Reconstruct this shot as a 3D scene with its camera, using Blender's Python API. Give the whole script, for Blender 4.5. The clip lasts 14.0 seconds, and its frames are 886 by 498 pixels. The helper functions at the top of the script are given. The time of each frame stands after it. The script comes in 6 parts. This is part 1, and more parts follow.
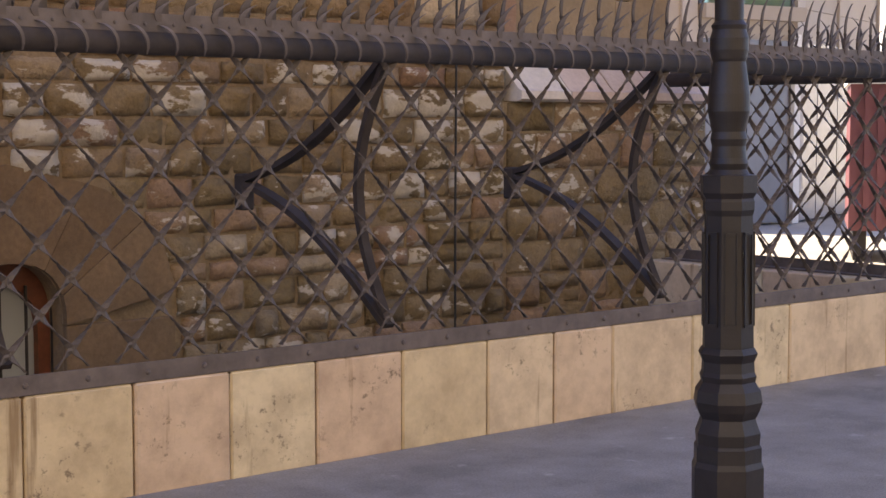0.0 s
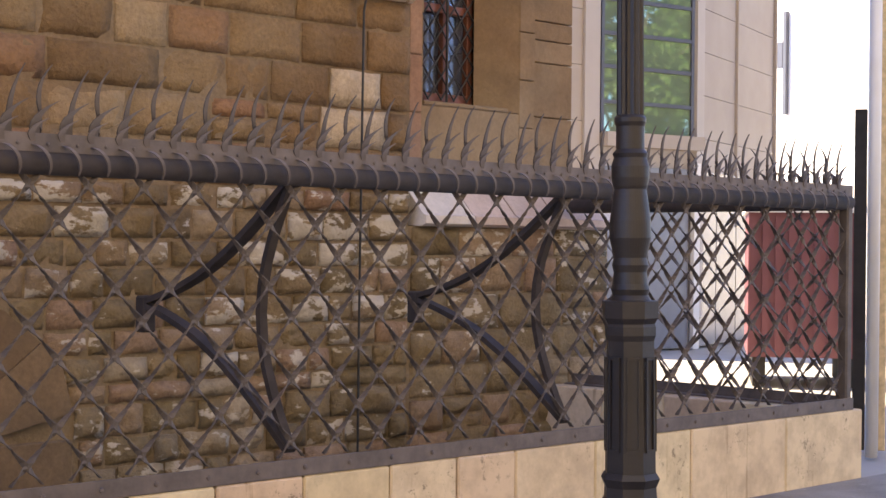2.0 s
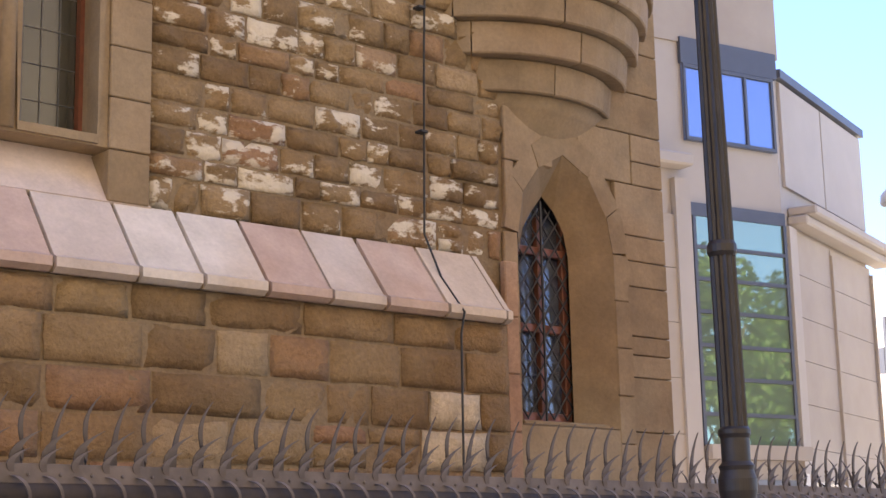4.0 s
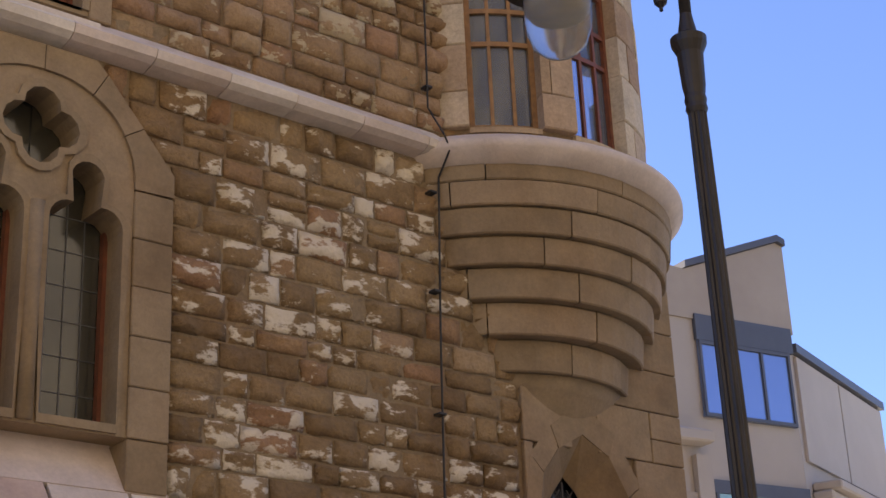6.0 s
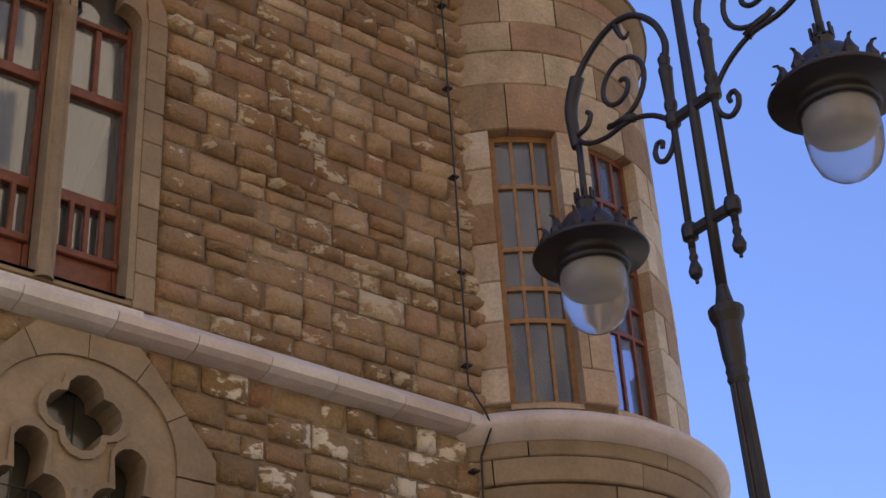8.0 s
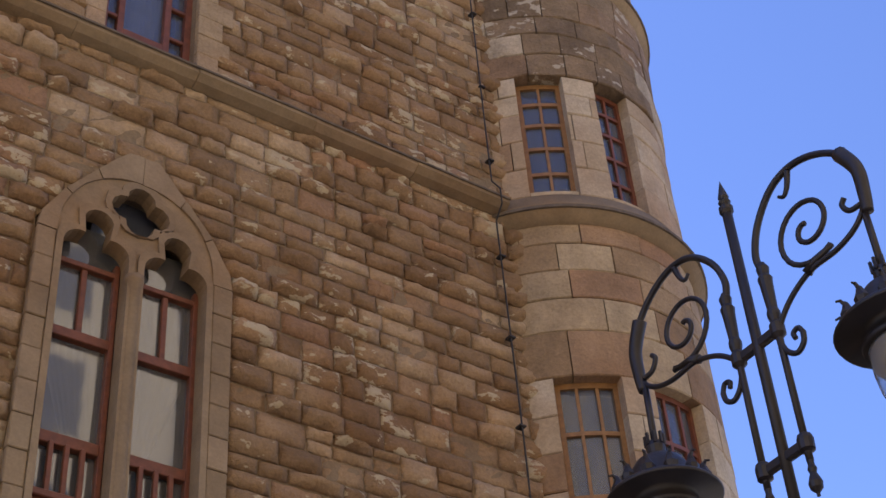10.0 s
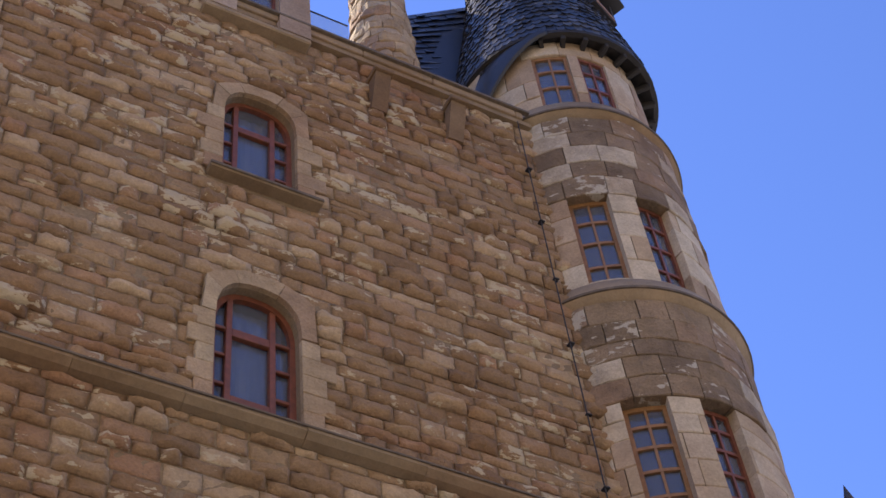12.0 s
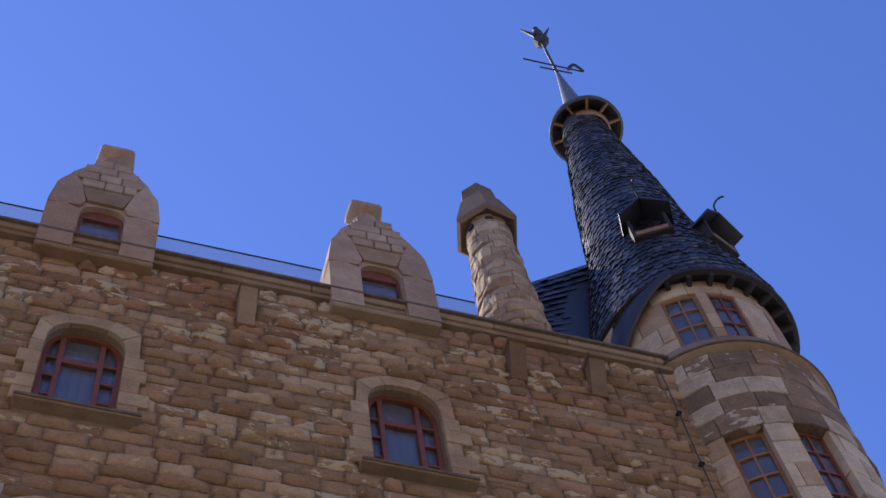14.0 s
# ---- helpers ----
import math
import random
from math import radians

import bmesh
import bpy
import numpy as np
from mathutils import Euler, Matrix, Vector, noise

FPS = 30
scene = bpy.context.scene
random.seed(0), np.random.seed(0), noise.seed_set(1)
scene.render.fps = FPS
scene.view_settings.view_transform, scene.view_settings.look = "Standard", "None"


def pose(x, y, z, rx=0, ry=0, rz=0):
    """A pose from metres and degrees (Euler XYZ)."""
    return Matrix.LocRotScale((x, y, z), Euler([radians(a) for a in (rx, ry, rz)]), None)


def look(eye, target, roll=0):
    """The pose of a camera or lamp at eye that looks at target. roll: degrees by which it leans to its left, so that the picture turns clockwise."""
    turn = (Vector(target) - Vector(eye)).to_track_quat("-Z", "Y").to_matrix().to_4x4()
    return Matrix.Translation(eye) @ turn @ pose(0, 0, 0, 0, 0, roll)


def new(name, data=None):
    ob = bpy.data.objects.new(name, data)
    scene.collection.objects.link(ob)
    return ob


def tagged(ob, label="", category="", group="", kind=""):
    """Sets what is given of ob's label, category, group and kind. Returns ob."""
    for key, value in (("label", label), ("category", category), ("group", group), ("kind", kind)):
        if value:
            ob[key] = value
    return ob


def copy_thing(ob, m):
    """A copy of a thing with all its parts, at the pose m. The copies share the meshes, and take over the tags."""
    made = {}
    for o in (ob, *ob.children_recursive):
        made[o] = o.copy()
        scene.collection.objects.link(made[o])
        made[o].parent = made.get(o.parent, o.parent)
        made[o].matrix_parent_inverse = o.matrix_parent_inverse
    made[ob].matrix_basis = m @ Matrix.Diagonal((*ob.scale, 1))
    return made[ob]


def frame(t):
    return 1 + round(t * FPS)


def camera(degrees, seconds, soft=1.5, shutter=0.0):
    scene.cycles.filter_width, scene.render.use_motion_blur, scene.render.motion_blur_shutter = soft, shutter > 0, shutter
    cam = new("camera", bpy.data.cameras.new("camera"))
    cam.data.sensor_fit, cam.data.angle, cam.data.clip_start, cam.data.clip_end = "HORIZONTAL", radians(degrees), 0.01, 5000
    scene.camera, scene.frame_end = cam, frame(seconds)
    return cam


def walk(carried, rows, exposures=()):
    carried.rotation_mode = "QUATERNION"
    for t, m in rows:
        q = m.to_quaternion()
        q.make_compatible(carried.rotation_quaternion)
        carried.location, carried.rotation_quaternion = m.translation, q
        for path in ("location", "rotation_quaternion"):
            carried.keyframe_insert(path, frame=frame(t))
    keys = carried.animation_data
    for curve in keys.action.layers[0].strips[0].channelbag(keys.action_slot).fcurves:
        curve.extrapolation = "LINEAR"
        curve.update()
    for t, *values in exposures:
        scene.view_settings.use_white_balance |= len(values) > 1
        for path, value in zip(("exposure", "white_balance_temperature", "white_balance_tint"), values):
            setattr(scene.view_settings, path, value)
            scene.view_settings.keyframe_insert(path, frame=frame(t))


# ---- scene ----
# ---- camera: stands on the pavement at eye height and tilts up ----
EYE = (0.0, 0.0, 1.6)
ROWS = [
    (0.0, 85.44, -0.03, -40.87), (0.5, 87.43, -0.62, -41.54), (1.0, 88.89, -0.95, -42.50), (1.5, 89.29, -0.75, -43.73),
    (2.0, 89.94, -0.59, -44.33), (2.5, 92.52, -0.22, -43.79), (3.0, 95.03, 0.22, -43.15), (3.5, 98.80, 1.64, -41.86),
    (3.7, 99.98, 1.53, -41.20), (5.8, 110.54, 1.95, -39.88), (6.0, 111.76, 2.33, -39.52), (6.5, 114.38, 2.88, -38.88),
    (7.0, 117.23, 3.14, -38.03), (7.5, 119.78, 3.33, -37.65), (7.7, 120.70, 3.17, -37.81), (9.8, 129.84, 3.30, -34.40),
    (10.0, 131.18, 3.74, -34.09), (10.5, 134.91, 4.37, -32.92), (11.0, 137.71, 5.46, -30.95), (11.5, 140.43, 5.49, -29.61),
    (12.0, 143.91, 5.06, -26.96), (12.5, 147.40, 5.02, -23.92), (13.0, 150.73, 5.63, -20.83), (13.5, 153.27, 5.83, -18.94),
    (14.0, 154.70, 5.66, -15.98)]
cam = camera(31.28, 14.0)
walk(cam, [(t, pose(*EYE, rx, ry, rz)) for t, rx, ry, rz in ROWS],
     [(0.0, 1.75, 9600, 10), (1.0, 1.9, 9600, 9), (1.5, 1.95, 9600, 9), (2.5, 2.2, 9700, 9), (3.0, 2.36, 9700, 9), (3.7, 2.14, 9600, 9), (5.8, 1.15, 9500, 9),
      (6.5, 1.0, 9300, 8), (7.5, 0.95, 9000, 9), (10.5, 1.12, 8300, 11), (12.0, 1.05, 7500, 12), (13.0, 0.92, 7250, 13), (13.5, 0.75, 7000, 14), (14.0, 0.5, 6800, 16)])

# ---- world and sun: clear sky, the sun behind the building, facade in open shade ----
SUN_AZ, SUN_EL = radians(121), radians(46)
world = bpy.data.worlds.new("sky")
scene.world = world
world.use_nodes = True
wn = world.node_tree.nodes
sky = wn.new("ShaderNodeTexSky")
sky.sky_type, sky.sun_disc = "NISHITA", False
sky.sun_elevation, sky.sun_rotation = SUN_EL, math.pi / 2 - SUN_AZ
sky.altitude, sky.air_density, sky.dust_density, sky.ozone_density = 1500, 1.0, 0.35, 3.0
wn["Background"].inputs["Strength"].default_value = 0.14
deep = wn.new("ShaderNodeMix")
deep.data_type, deep.blend_type = "RGBA", "MULTIPLY"
deep.inputs["Factor"].default_value = 1.0
deep.inputs[7].default_value = (0.66, 0.86, 1.42, 1)
world.node_tree.links.new(sky.outputs[0], deep.inputs[6])
world.node_tree.links.new(deep.outputs[2], wn["Background"].inputs["Color"])
sun = new("sun", bpy.data.lights.new("sun", "SUN"))
sun.data.energy, sun.data.angle, sun.data.color = 4.8, radians(0.53), (1.0, 0.95, 0.87)
sun.matrix_world = look(Vector((math.cos(SUN_AZ) * math.cos(SUN_EL), math.sin(SUN_AZ) * math.cos(SUN_EL), math.sin(SUN_EL))) * 60, (0, 0, 0))


# ---- materials ----
def material(name, rough=0.8, metal=0.0):
    m = bpy.data.materials.new(name)
    m.use_nodes = True
    b = m.node_tree.nodes["Principled BSDF"]
    b.inputs["Roughness"].default_value, b.inputs["Metallic"].default_value = rough, metal
    return m, m.node_tree.nodes, m.node_tree.links, b


def coords(n, l, kind="Object"):
    return n.new("ShaderNodeTexCoord").outputs[kind]


def noise_tex(n, l, vec, scale, detail=6, rough=0.6):
    t = n.new("ShaderNodeTexNoise")
    t.inputs["Scale"].default_value, t.inputs["Detail"].default_value, t.inputs["Roughness"].default_value = scale, detail, rough
    l.new(vec, t.inputs["Vector"])
    return t.outputs["Fac"]


def ramp(n, l, fac, stops):
    r = n.new("ShaderNodeValToRGB")
    el = r.color_ramp.elements
    while len(el) < len(stops):
        el.new(0.5)
    for e, (p, c) in zip(el, stops):
        e.position, e.color = p, (*c, 1)
    l.new(fac, r.inputs["Fac"])
    return r.outputs["Color"]


def mix(n, l, fac, a, b, kind="MIX"):
    m = n.new("ShaderNodeMix")
    m.data_type, m.blend_type = "RGBA", kind
    for sock, v in (("Factor", fac), ("A", a), ("B", b)):
        i = [q for q in m.inputs if q.name == sock and (q.type == "RGBA" or sock == "Factor" and q.type == "VALUE")][0]
        if isinstance(v, (int, float)):
            i.default_value = v
        elif isinstance(v, tuple):
            i.default_value = (*v, 1)
        else:
            l.new(v, i)
    return [o for o in m.outputs if o.type == "RGBA"][0]


def bump(n, l, height, b, strength=0.4, dist=0.01):
    k = n.new("ShaderNodeBump")
    k.inputs["Strength"].default_value, k.inputs["Distance"].default_value = strength, dist
    l.new(height, k.inputs["Height"])
    l.new(k.outputs[0], b.inputs["Normal"])


def stone_mat(name, stops, pale=0.0, island=True, pale_colour=(0.55, 0.48, 0.36), grain=30, relief=0.5, stain=0.35, speckle=0.5):
    """Sandstone: a tint for each block, blotches, grain, and pale patches: flaking, and skylight on stone faces put
    into the colour.
    """
    m, n, l, b = material(name, 0.9)
    co = n.new("ShaderNodeNewGeometry").outputs["Position"]
    g = n.new("ShaderNodeNewGeometry").outputs["Random Per Island"] if island else n.new("ShaderNodeObjectInfo").outputs["Random"]
    col = ramp(n, l, g, stops)
    blot = noise_tex(n, l, co, 3.1, 5)
    col = mix(n, l, stain, col, ramp(n, l, blot, [(0.3, (0.42, 0.38, 0.33)), (0.7, (1.25, 1.2, 1.15))]), "MULTIPLY")
    wide = noise_tex(n, l, co, 0.42, 4, 0.6)
    col = mix(n, l, 0.75, col, ramp(n, l, wide, [(0.36, (1.12, 1.12, 1.10)), (0.5, (1.0, 0.95, 0.9)), (0.64, (0.86, 0.68, 0.52))]), "MULTIPLY")
    fine = noise_tex(n, l, co, grain, 8, 0.7)
    col = mix(n, l, speckle, col, ramp(n, l, fine, [(0.3, (0.5, 0.47, 0.43)), (0.7, (1.3, 1.27, 1.2))]), "MULTIPLY")
    # pale patches per stone: flaked spots plus painted light on bulging faces
    if pale:
        squash = n.new("ShaderNodeMapping")
        squash.inputs["Scale"].default_value = (1.0, 1.0, 1.9)
        l.new(co, squash.inputs["Vector"])
        flake = noise_tex(n, l, squash.outputs[0], 4.6, 9, 0.62)
        own = n.new("ShaderNodeTexWhiteNoise")
        own.noise_dimensions = "1D"
        l.new(g, own.inputs["W"])
        lean = n.new("ShaderNodeMath")
        lean.operation = "MULTIPLY_ADD"
        lean.inputs[1].default_value = 0.22
        l.new(own.outputs["Value"], lean.inputs[0])
        l.new(flake, lean.inputs[2])
        drift = n.new("ShaderNodeMath")
        drift.operation = "MULTIPLY_ADD"
        drift.inputs[1].default_value = 0.5
        l.new(noise_tex(n, l, co, 0.55, 2, 0.5), drift.inputs[0])
        l.new(lean.outputs[0], drift.inputs[2])
        fac = ramp(n, l, drift.outputs[0], [(1.025 - pale, (0, 0, 0)), (1.085 - pale, (0.85, 0.85, 0.85))])
        col = mix(n, l, fac, col, pale_colour)
    l.new(col, b.inputs["Base Color"])
    coarse = noise_tex(n, l, co, 11, 6, 0.6)
    both = n.new("ShaderNodeMath")
    both.operation = "MULTIPLY_ADD"
    both.inputs[1].default_value = 2.2
    l.new(coarse, both.inputs[0])
    l.new(fine, both.inputs[2])
    bump(n, l, both.outputs[0], b, relief, 0.02)
    return m


WARM = [(0.0, (0.237, 0.147, 0.079)), (0.25, (0.292, 0.187, 0.103)), (0.5, (0.329, 0.217, 0.123)), (0.68, (0.365, 0.253, 0.150)), (0.76, (0.338, 0.198, 0.117)), (0.88, (0.420, 0.304, 0.190)), (1.0, (0.475, 0.354, 0.234))]
DRAB = [(0.0, (0.212, 0.137, 0.069)), (0.4, (0.283, 0.187, 0.097)), (0.8, (0.323, 0.223, 0.122)), (0.93, (0.334, 0.182, 0.101)), (1.0, (0.384, 0.293, 0.182))]
BASE = [(0.0, (0.189, 0.138, 0.074)), (0.35, (0.253, 0.184, 0.101)), (0.6, (0.279, 0.206, 0.120)), (0.78, (0.333, 0.212, 0.142)), (0.92, (0.343, 0.267, 0.175)), (1.0, (0.406, 0.330, 0.239))]
ASHLAR = [(0.0, (0.237, 0.170, 0.103)), (0.6, (0.281, 0.210, 0.134)), (1.0, (0.308, 0.225, 0.146))]
PINK = [(0.0, (0.50, 0.40, 0.36)), (0.3, (0.62, 0.56, 0.51)), (0.65, (0.66, 0.62, 0.58)), (0.82, (0.52, 0.39, 0.34)), (1.0, (0.60, 0.50, 0.45))]
CREAM = [(0.0, (0.60, 0.47, 0.30)), (0.5, (0.68, 0.57, 0.40)), (1.0, (0.60, 0.44, 0.32))]
# the rubble's pale patches paint in the brighter, sky-lit stone tops
M_RUBBLE = stone_mat("rough_sandstone", WARM, 0.03, pale_colour=(0.50, 0.40, 0.26), relief=0.8)
M_LOWER = stone_mat("flaking_sandstone", DRAB, 0.075, pale_colour=(0.66, 0.55, 0.41), relief=0.8)
M_LOWER_ONE = stone_mat("flaking_sandstone_block", DRAB, 0.08, island=False, pale_colour=(0.74, 0.64, 0.50), relief=0.9)
M_ASHLAR = stone_mat("dressed_sandstone", ASHLAR, 0.0, island=False, relief=0.2, stain=0.4, speckle=0.28)
M_TOWER = stone_mat("tower_sandstone", [(0.0, (0.238, 0.145, 0.079)), (0.25, (0.352, 0.255, 0.158)), (0.45, (0.317, 0.185, 0.114)), (0.6, (0.440, 0.352, 0.238)), (0.8, (0.290, 0.194, 0.110)), (1.0, (0.475, 0.387, 0.273))], 0.02, island=False, pale_colour=(0.458, 0.378, 0.273), relief=0.5, stain=0.5)
M_PINK = stone_mat("pale_pinkish_stone", PINK, 0.0, island=False, relief=0.15, stain=0.3, speckle=0.2)
M_CREAM = stone_mat("cream_stone", CREAM, 0.0, island=False, relief=0.2, stain=0.5)
M_PALE = stone_mat("pale_dressed_stone", [(0.0, (0.310, 0.206, 0.129)), (0.3, (0.447, 0.361, 0.258)), (0.5, (0.404, 0.301, 0.215)), (0.7, (0.516, 0.447, 0.353)), (1.0, (0.482, 0.404, 0.301))], 0.0, island=False, relief=0.2, stain=0.4)
def slab_mat():
    m, n, l, b = material("stained_cream_slab", 0.85)
    co = n.new("ShaderNodeNewGeometry").outputs["Position"]
    col = ramp(n, l, n.new("ShaderNodeObjectInfo").outputs["Random"], CREAM)
    big = noise_tex(n, l, co, 5, 8, 0.65)
    col = mix(n, l, 0.6, col, ramp(n, l, big, [(0.35, (0.62, 0.57, 0.52)), (0.6, (1.1, 1.08, 1.03))]), "MULTIPLY")
    sc = n.new("ShaderNodeMapping")
    sc.inputs["Scale"].default_value = (9, 9, 0.7)
    l.new(co, sc.inputs["Vector"])
    drip = noise_tex(n, l, sc.outputs[0], 1.0, 5)
    col = mix(n, l, ramp(n, l, drip, [(0.62, (0, 0, 0)), (0.72, (0.75, 0.75, 0.75))]), col, (0.22, 0.13, 0.06))
    pit = noise_tex(n, l, co, 22, 9, 0.75)
    area = noise_tex(n, l, co, 2.2, 3)
    spots = mix(n, l, ramp(n, l, area, [(0.5, (0, 0, 0)), (0.62, (1, 1, 1))]), (0, 0, 0), ramp(n, l, pit, [(0.56, (0, 0, 0)), (0.62, (0.8, 0.8, 0.8))]))
    col = mix(n, l, spots, col, (0.17, 0.12, 0.08))
    l.new(col, b.inputs["Base Color"])
    bump(n, l, pit, b, 0.25, 0.006)
    return m


M_SLAB = slab_mat()
M_REDDISH = stone_mat("reddish_quoin_stone", [(0.0, (0.34, 0.20, 0.14)), (1.0, (0.42, 0.28, 0.20))], 0.0, island=False, relief=0.2)
M_DORMER = stone_mat("grey_pink_dormer_stone", [(0.0, (0.304, 0.230, 0.175)), (0.5, (0.368, 0.285, 0.221)), (1.0, (0.414, 0.322, 0.248))], 0.0, island=False, relief=0.25, stain=0.4)
M_PALE_ROUGH = stone_mat("pale_rough_stone", [(0.0, (0.36, 0.26, 0.16)), (0.6, (0.46, 0.36, 0.24)), (1.0, (0.33, 0.21, 0.13))], 0.0, island=False, relief=0.7, stain=0.5)
M_BASE_ONE = stone_mat("base_sandstone_block", BASE, 0.06, island=False, pale_colour=(0.62, 0.53, 0.42), relief=0.9)
M_BASE_PLAIN = stone_mat("plain_base_sandstone_block", DRAB, 0.0, island=False, relief=0.9)
M_DRUM_ROUGH = stone_mat("rough_tower_stone", [(0.0, (0.19, 0.135, 0.085)), (0.5, (0.27, 0.195, 0.125)), (0.72, (0.30, 0.20, 0.13)), (0.8, (0.46, 0.39, 0.30)), (1.0, (0.54, 0.47, 0.37))], 0.05, island=False, pale_colour=(0.50, 0.43, 0.33), relief=0.9, stain=0.6)
M_BARE = stone_mat("bare_pale_stone", [(0.0, (0.56, 0.49, 0.39)), (1.0, (0.64, 0.57, 0.46))], 0.0, island=False, relief=0.9, stain=0.5)
M_ARCH = stone_mat("brown_arch_stone", [(0.0, (0.17, 0.11, 0.06)), (1.0, (0.21, 0.14, 0.08))], 0.0, island=False, relief=0.2)
M_MORTAR = stone_mat("dark_mortar", [(0.0, (0.23, 0.17, 0.105)), (1.0, (0.26, 0.19, 0.12))], 0.0, stain=0.3)


def iron_mat(name, colour, rough=0.62, chips=0.0):
    m, n, l, b = material(name, rough, 0.1)
    co = coords(n, l)
    f = noise_tex(n, l, co, 9, 6)
    col = ramp(n, l, f, [(0.3, tuple(c * 0.7 for c in colour)), (0.7, tuple(c * 1.35 for c in colour))])
    if chips:
        flake = noise_tex(n, l, co, 7.5, 7, 0.55)
        col = mix(n, l, ramp(n, l, flake, [(chips, (0, 0, 0)), (chips + 0.015, (1, 1, 1))]), col, (0.42, 0.41, 0.39))
    l.new(col, b.inputs["Base Color"])
    bump(n, l, noise_tex(n, l, co, 60, 4), b, 0.25, 0.003)
    return m


M_IRON = iron_mat("painted_wrought_iron", (0.095, 0.074, 0.063))
M_IRON_LIGHT = iron_mat("worn_grey_iron", (0.125, 0.098, 0.088))
M_STAR = iron_mat("dark_star_iron", (0.045, 0.034, 0.031), 0.8)
M_POST = iron_mat("dark_cast_iron", (0.020, 0.015, 0.0135), 0.5)
M_CHIPPED = iron_mat("chipped_cast_iron", (0.020, 0.015, 0.0135), 0.5, 0.70)
M_WIRE = iron_mat("black_cable", (0.02, 0.018, 0.018), 0.6)
M_GUTTER = iron_mat("dark_zinc_edge", (0.12, 0.088, 0.06), 0.75)


def wood_mat(name, colour):
    m, n, l, b = material(name, 0.5)
    co = coords(n, l)
    f = noise_tex(n, l, co, 14, 6)
    l.new(ramp(n, l, f, [(0.3, tuple(c * 0.7 for c in colour)), (0.7, tuple(c * 1.25 for c in colour))]), b.inputs["Base Color"])
    bump(n, l, f, b, 0.15, 0.004)
    return m


M_WOOD = wood_mat("red_brown_wood", (0.17, 0.050, 0.024))
M_OCHRE = wood_mat("ochre_varnished_wood", (0.26, 0.125, 0.045))


def glass_mat(name, tint=(0.45, 0.50, 0.62), see=0.85):
    m, n, l, b = material(name, 0.03)
    b.inputs["Base Color"].default_value = (*tint, 1)
    b.inputs["Transmission Weight"].default_value = see
    b.inputs["IOR"].default_value = 1.45
    b.inputs["Specular IOR Level"].default_value = 0.9
    bump(n, l, noise_tex(n, l, coords(n, l), 2.5, 2), b, 0.06, 0.01)
    return m


M_GLASS = glass_mat("old_window_glass")
M_MIRROR_GLASS = glass_mat("street_reflecting_glass", (0.42, 0.43, 0.45), 0.8)
M_MIRROR_GLASS.node_tree.nodes["Principled BSDF"].inputs["IOR"].default_value = 2.0
M_GREEN_GLASS = glass_mat("green_tinted_glass", (0.27, 0.34, 0.24), 0.0)
M_BLUE_GLASS = glass_mat("blue_tinted_glass", (0.20, 0.28, 0.46), 0.0)
for coated in (M_GREEN_GLASS, M_BLUE_GLASS):
    coated.node_tree.nodes["Principled BSDF"].inputs["Metallic"].default_value = 0.5
M_LEAD_GLASS = glass_mat("dull_leaded_glass", (0.055, 0.052, 0.040), 0.2)
M_LEAD_GLASS.node_tree.nodes["Principled BSDF"].inputs["IOR"].default_value = 1.6
M_LEAD_GLASS.node_tree.nodes["Principled BSDF"].inputs["Roughness"].default_value = 0.16
M_FROSTED = glass_mat("pale_frosted_glass", (0.42, 0.43, 0.42), 0.0)


def globe_mat():
    m, n, l, b = material("lamp_glass", 0.24)
    b.inputs["Base Color"].default_value = (0.74, 0.75, 0.76, 1)
    b.inputs["Transmission Weight"].default_value = 0.86
    b.inputs["IOR"].default_value = 1.1
    return m


M_GLOBE = globe_mat()


def net_mat():
    m, n, l, b = material("fine_wire_net", 0.6)
    b.inputs["Base Color"].default_value = (0.25, 0.27, 0.30, 1)
    b.inputs["Alpha"].default_value = 0.22
    return m


M_NET = net_mat()


def slate_mat():
    m, n, l, b = material("blue_black_slate", 0.42)
    g = n.new("ShaderNodeNewGeometry").outputs["Random Per Island"]
    l.new(ramp(n, l, g, [(0.0, (0.012, 0.012, 0.015)), (0.6, (0.030, 0.030, 0.035)), (1.0, (0.085, 0.085, 0.09))]), b.inputs["Base Color"])
    bump(n, l, noise_tex(n, l, coords(n, l), 25, 6), b, 0.5, 0.01)
    return m


M_SLATE = slate_mat()
M_SLATE_EDGE = iron_mat("blackened_timber", (0.022, 0.019, 0.018), 0.8)
M_LEAD = iron_mat("grey_lead", (0.10, 0.10, 0.105), 0.5)


def plain_mat(name, a, c, scale=4, rough=0.85, relief=0.15):
    m, n, l, b = material(name, rough)
    co = coords(n, l)
    f = noise_tex(n, l, co, scale, 7)
    l.new(ramp(n, l, f, [(0.3, a), (0.7, c)]), b.inputs["Base Color"])
    bump(n, l, noise_tex(n, l, co, scale * 15, 5), b, relief, 0.005)
    return m


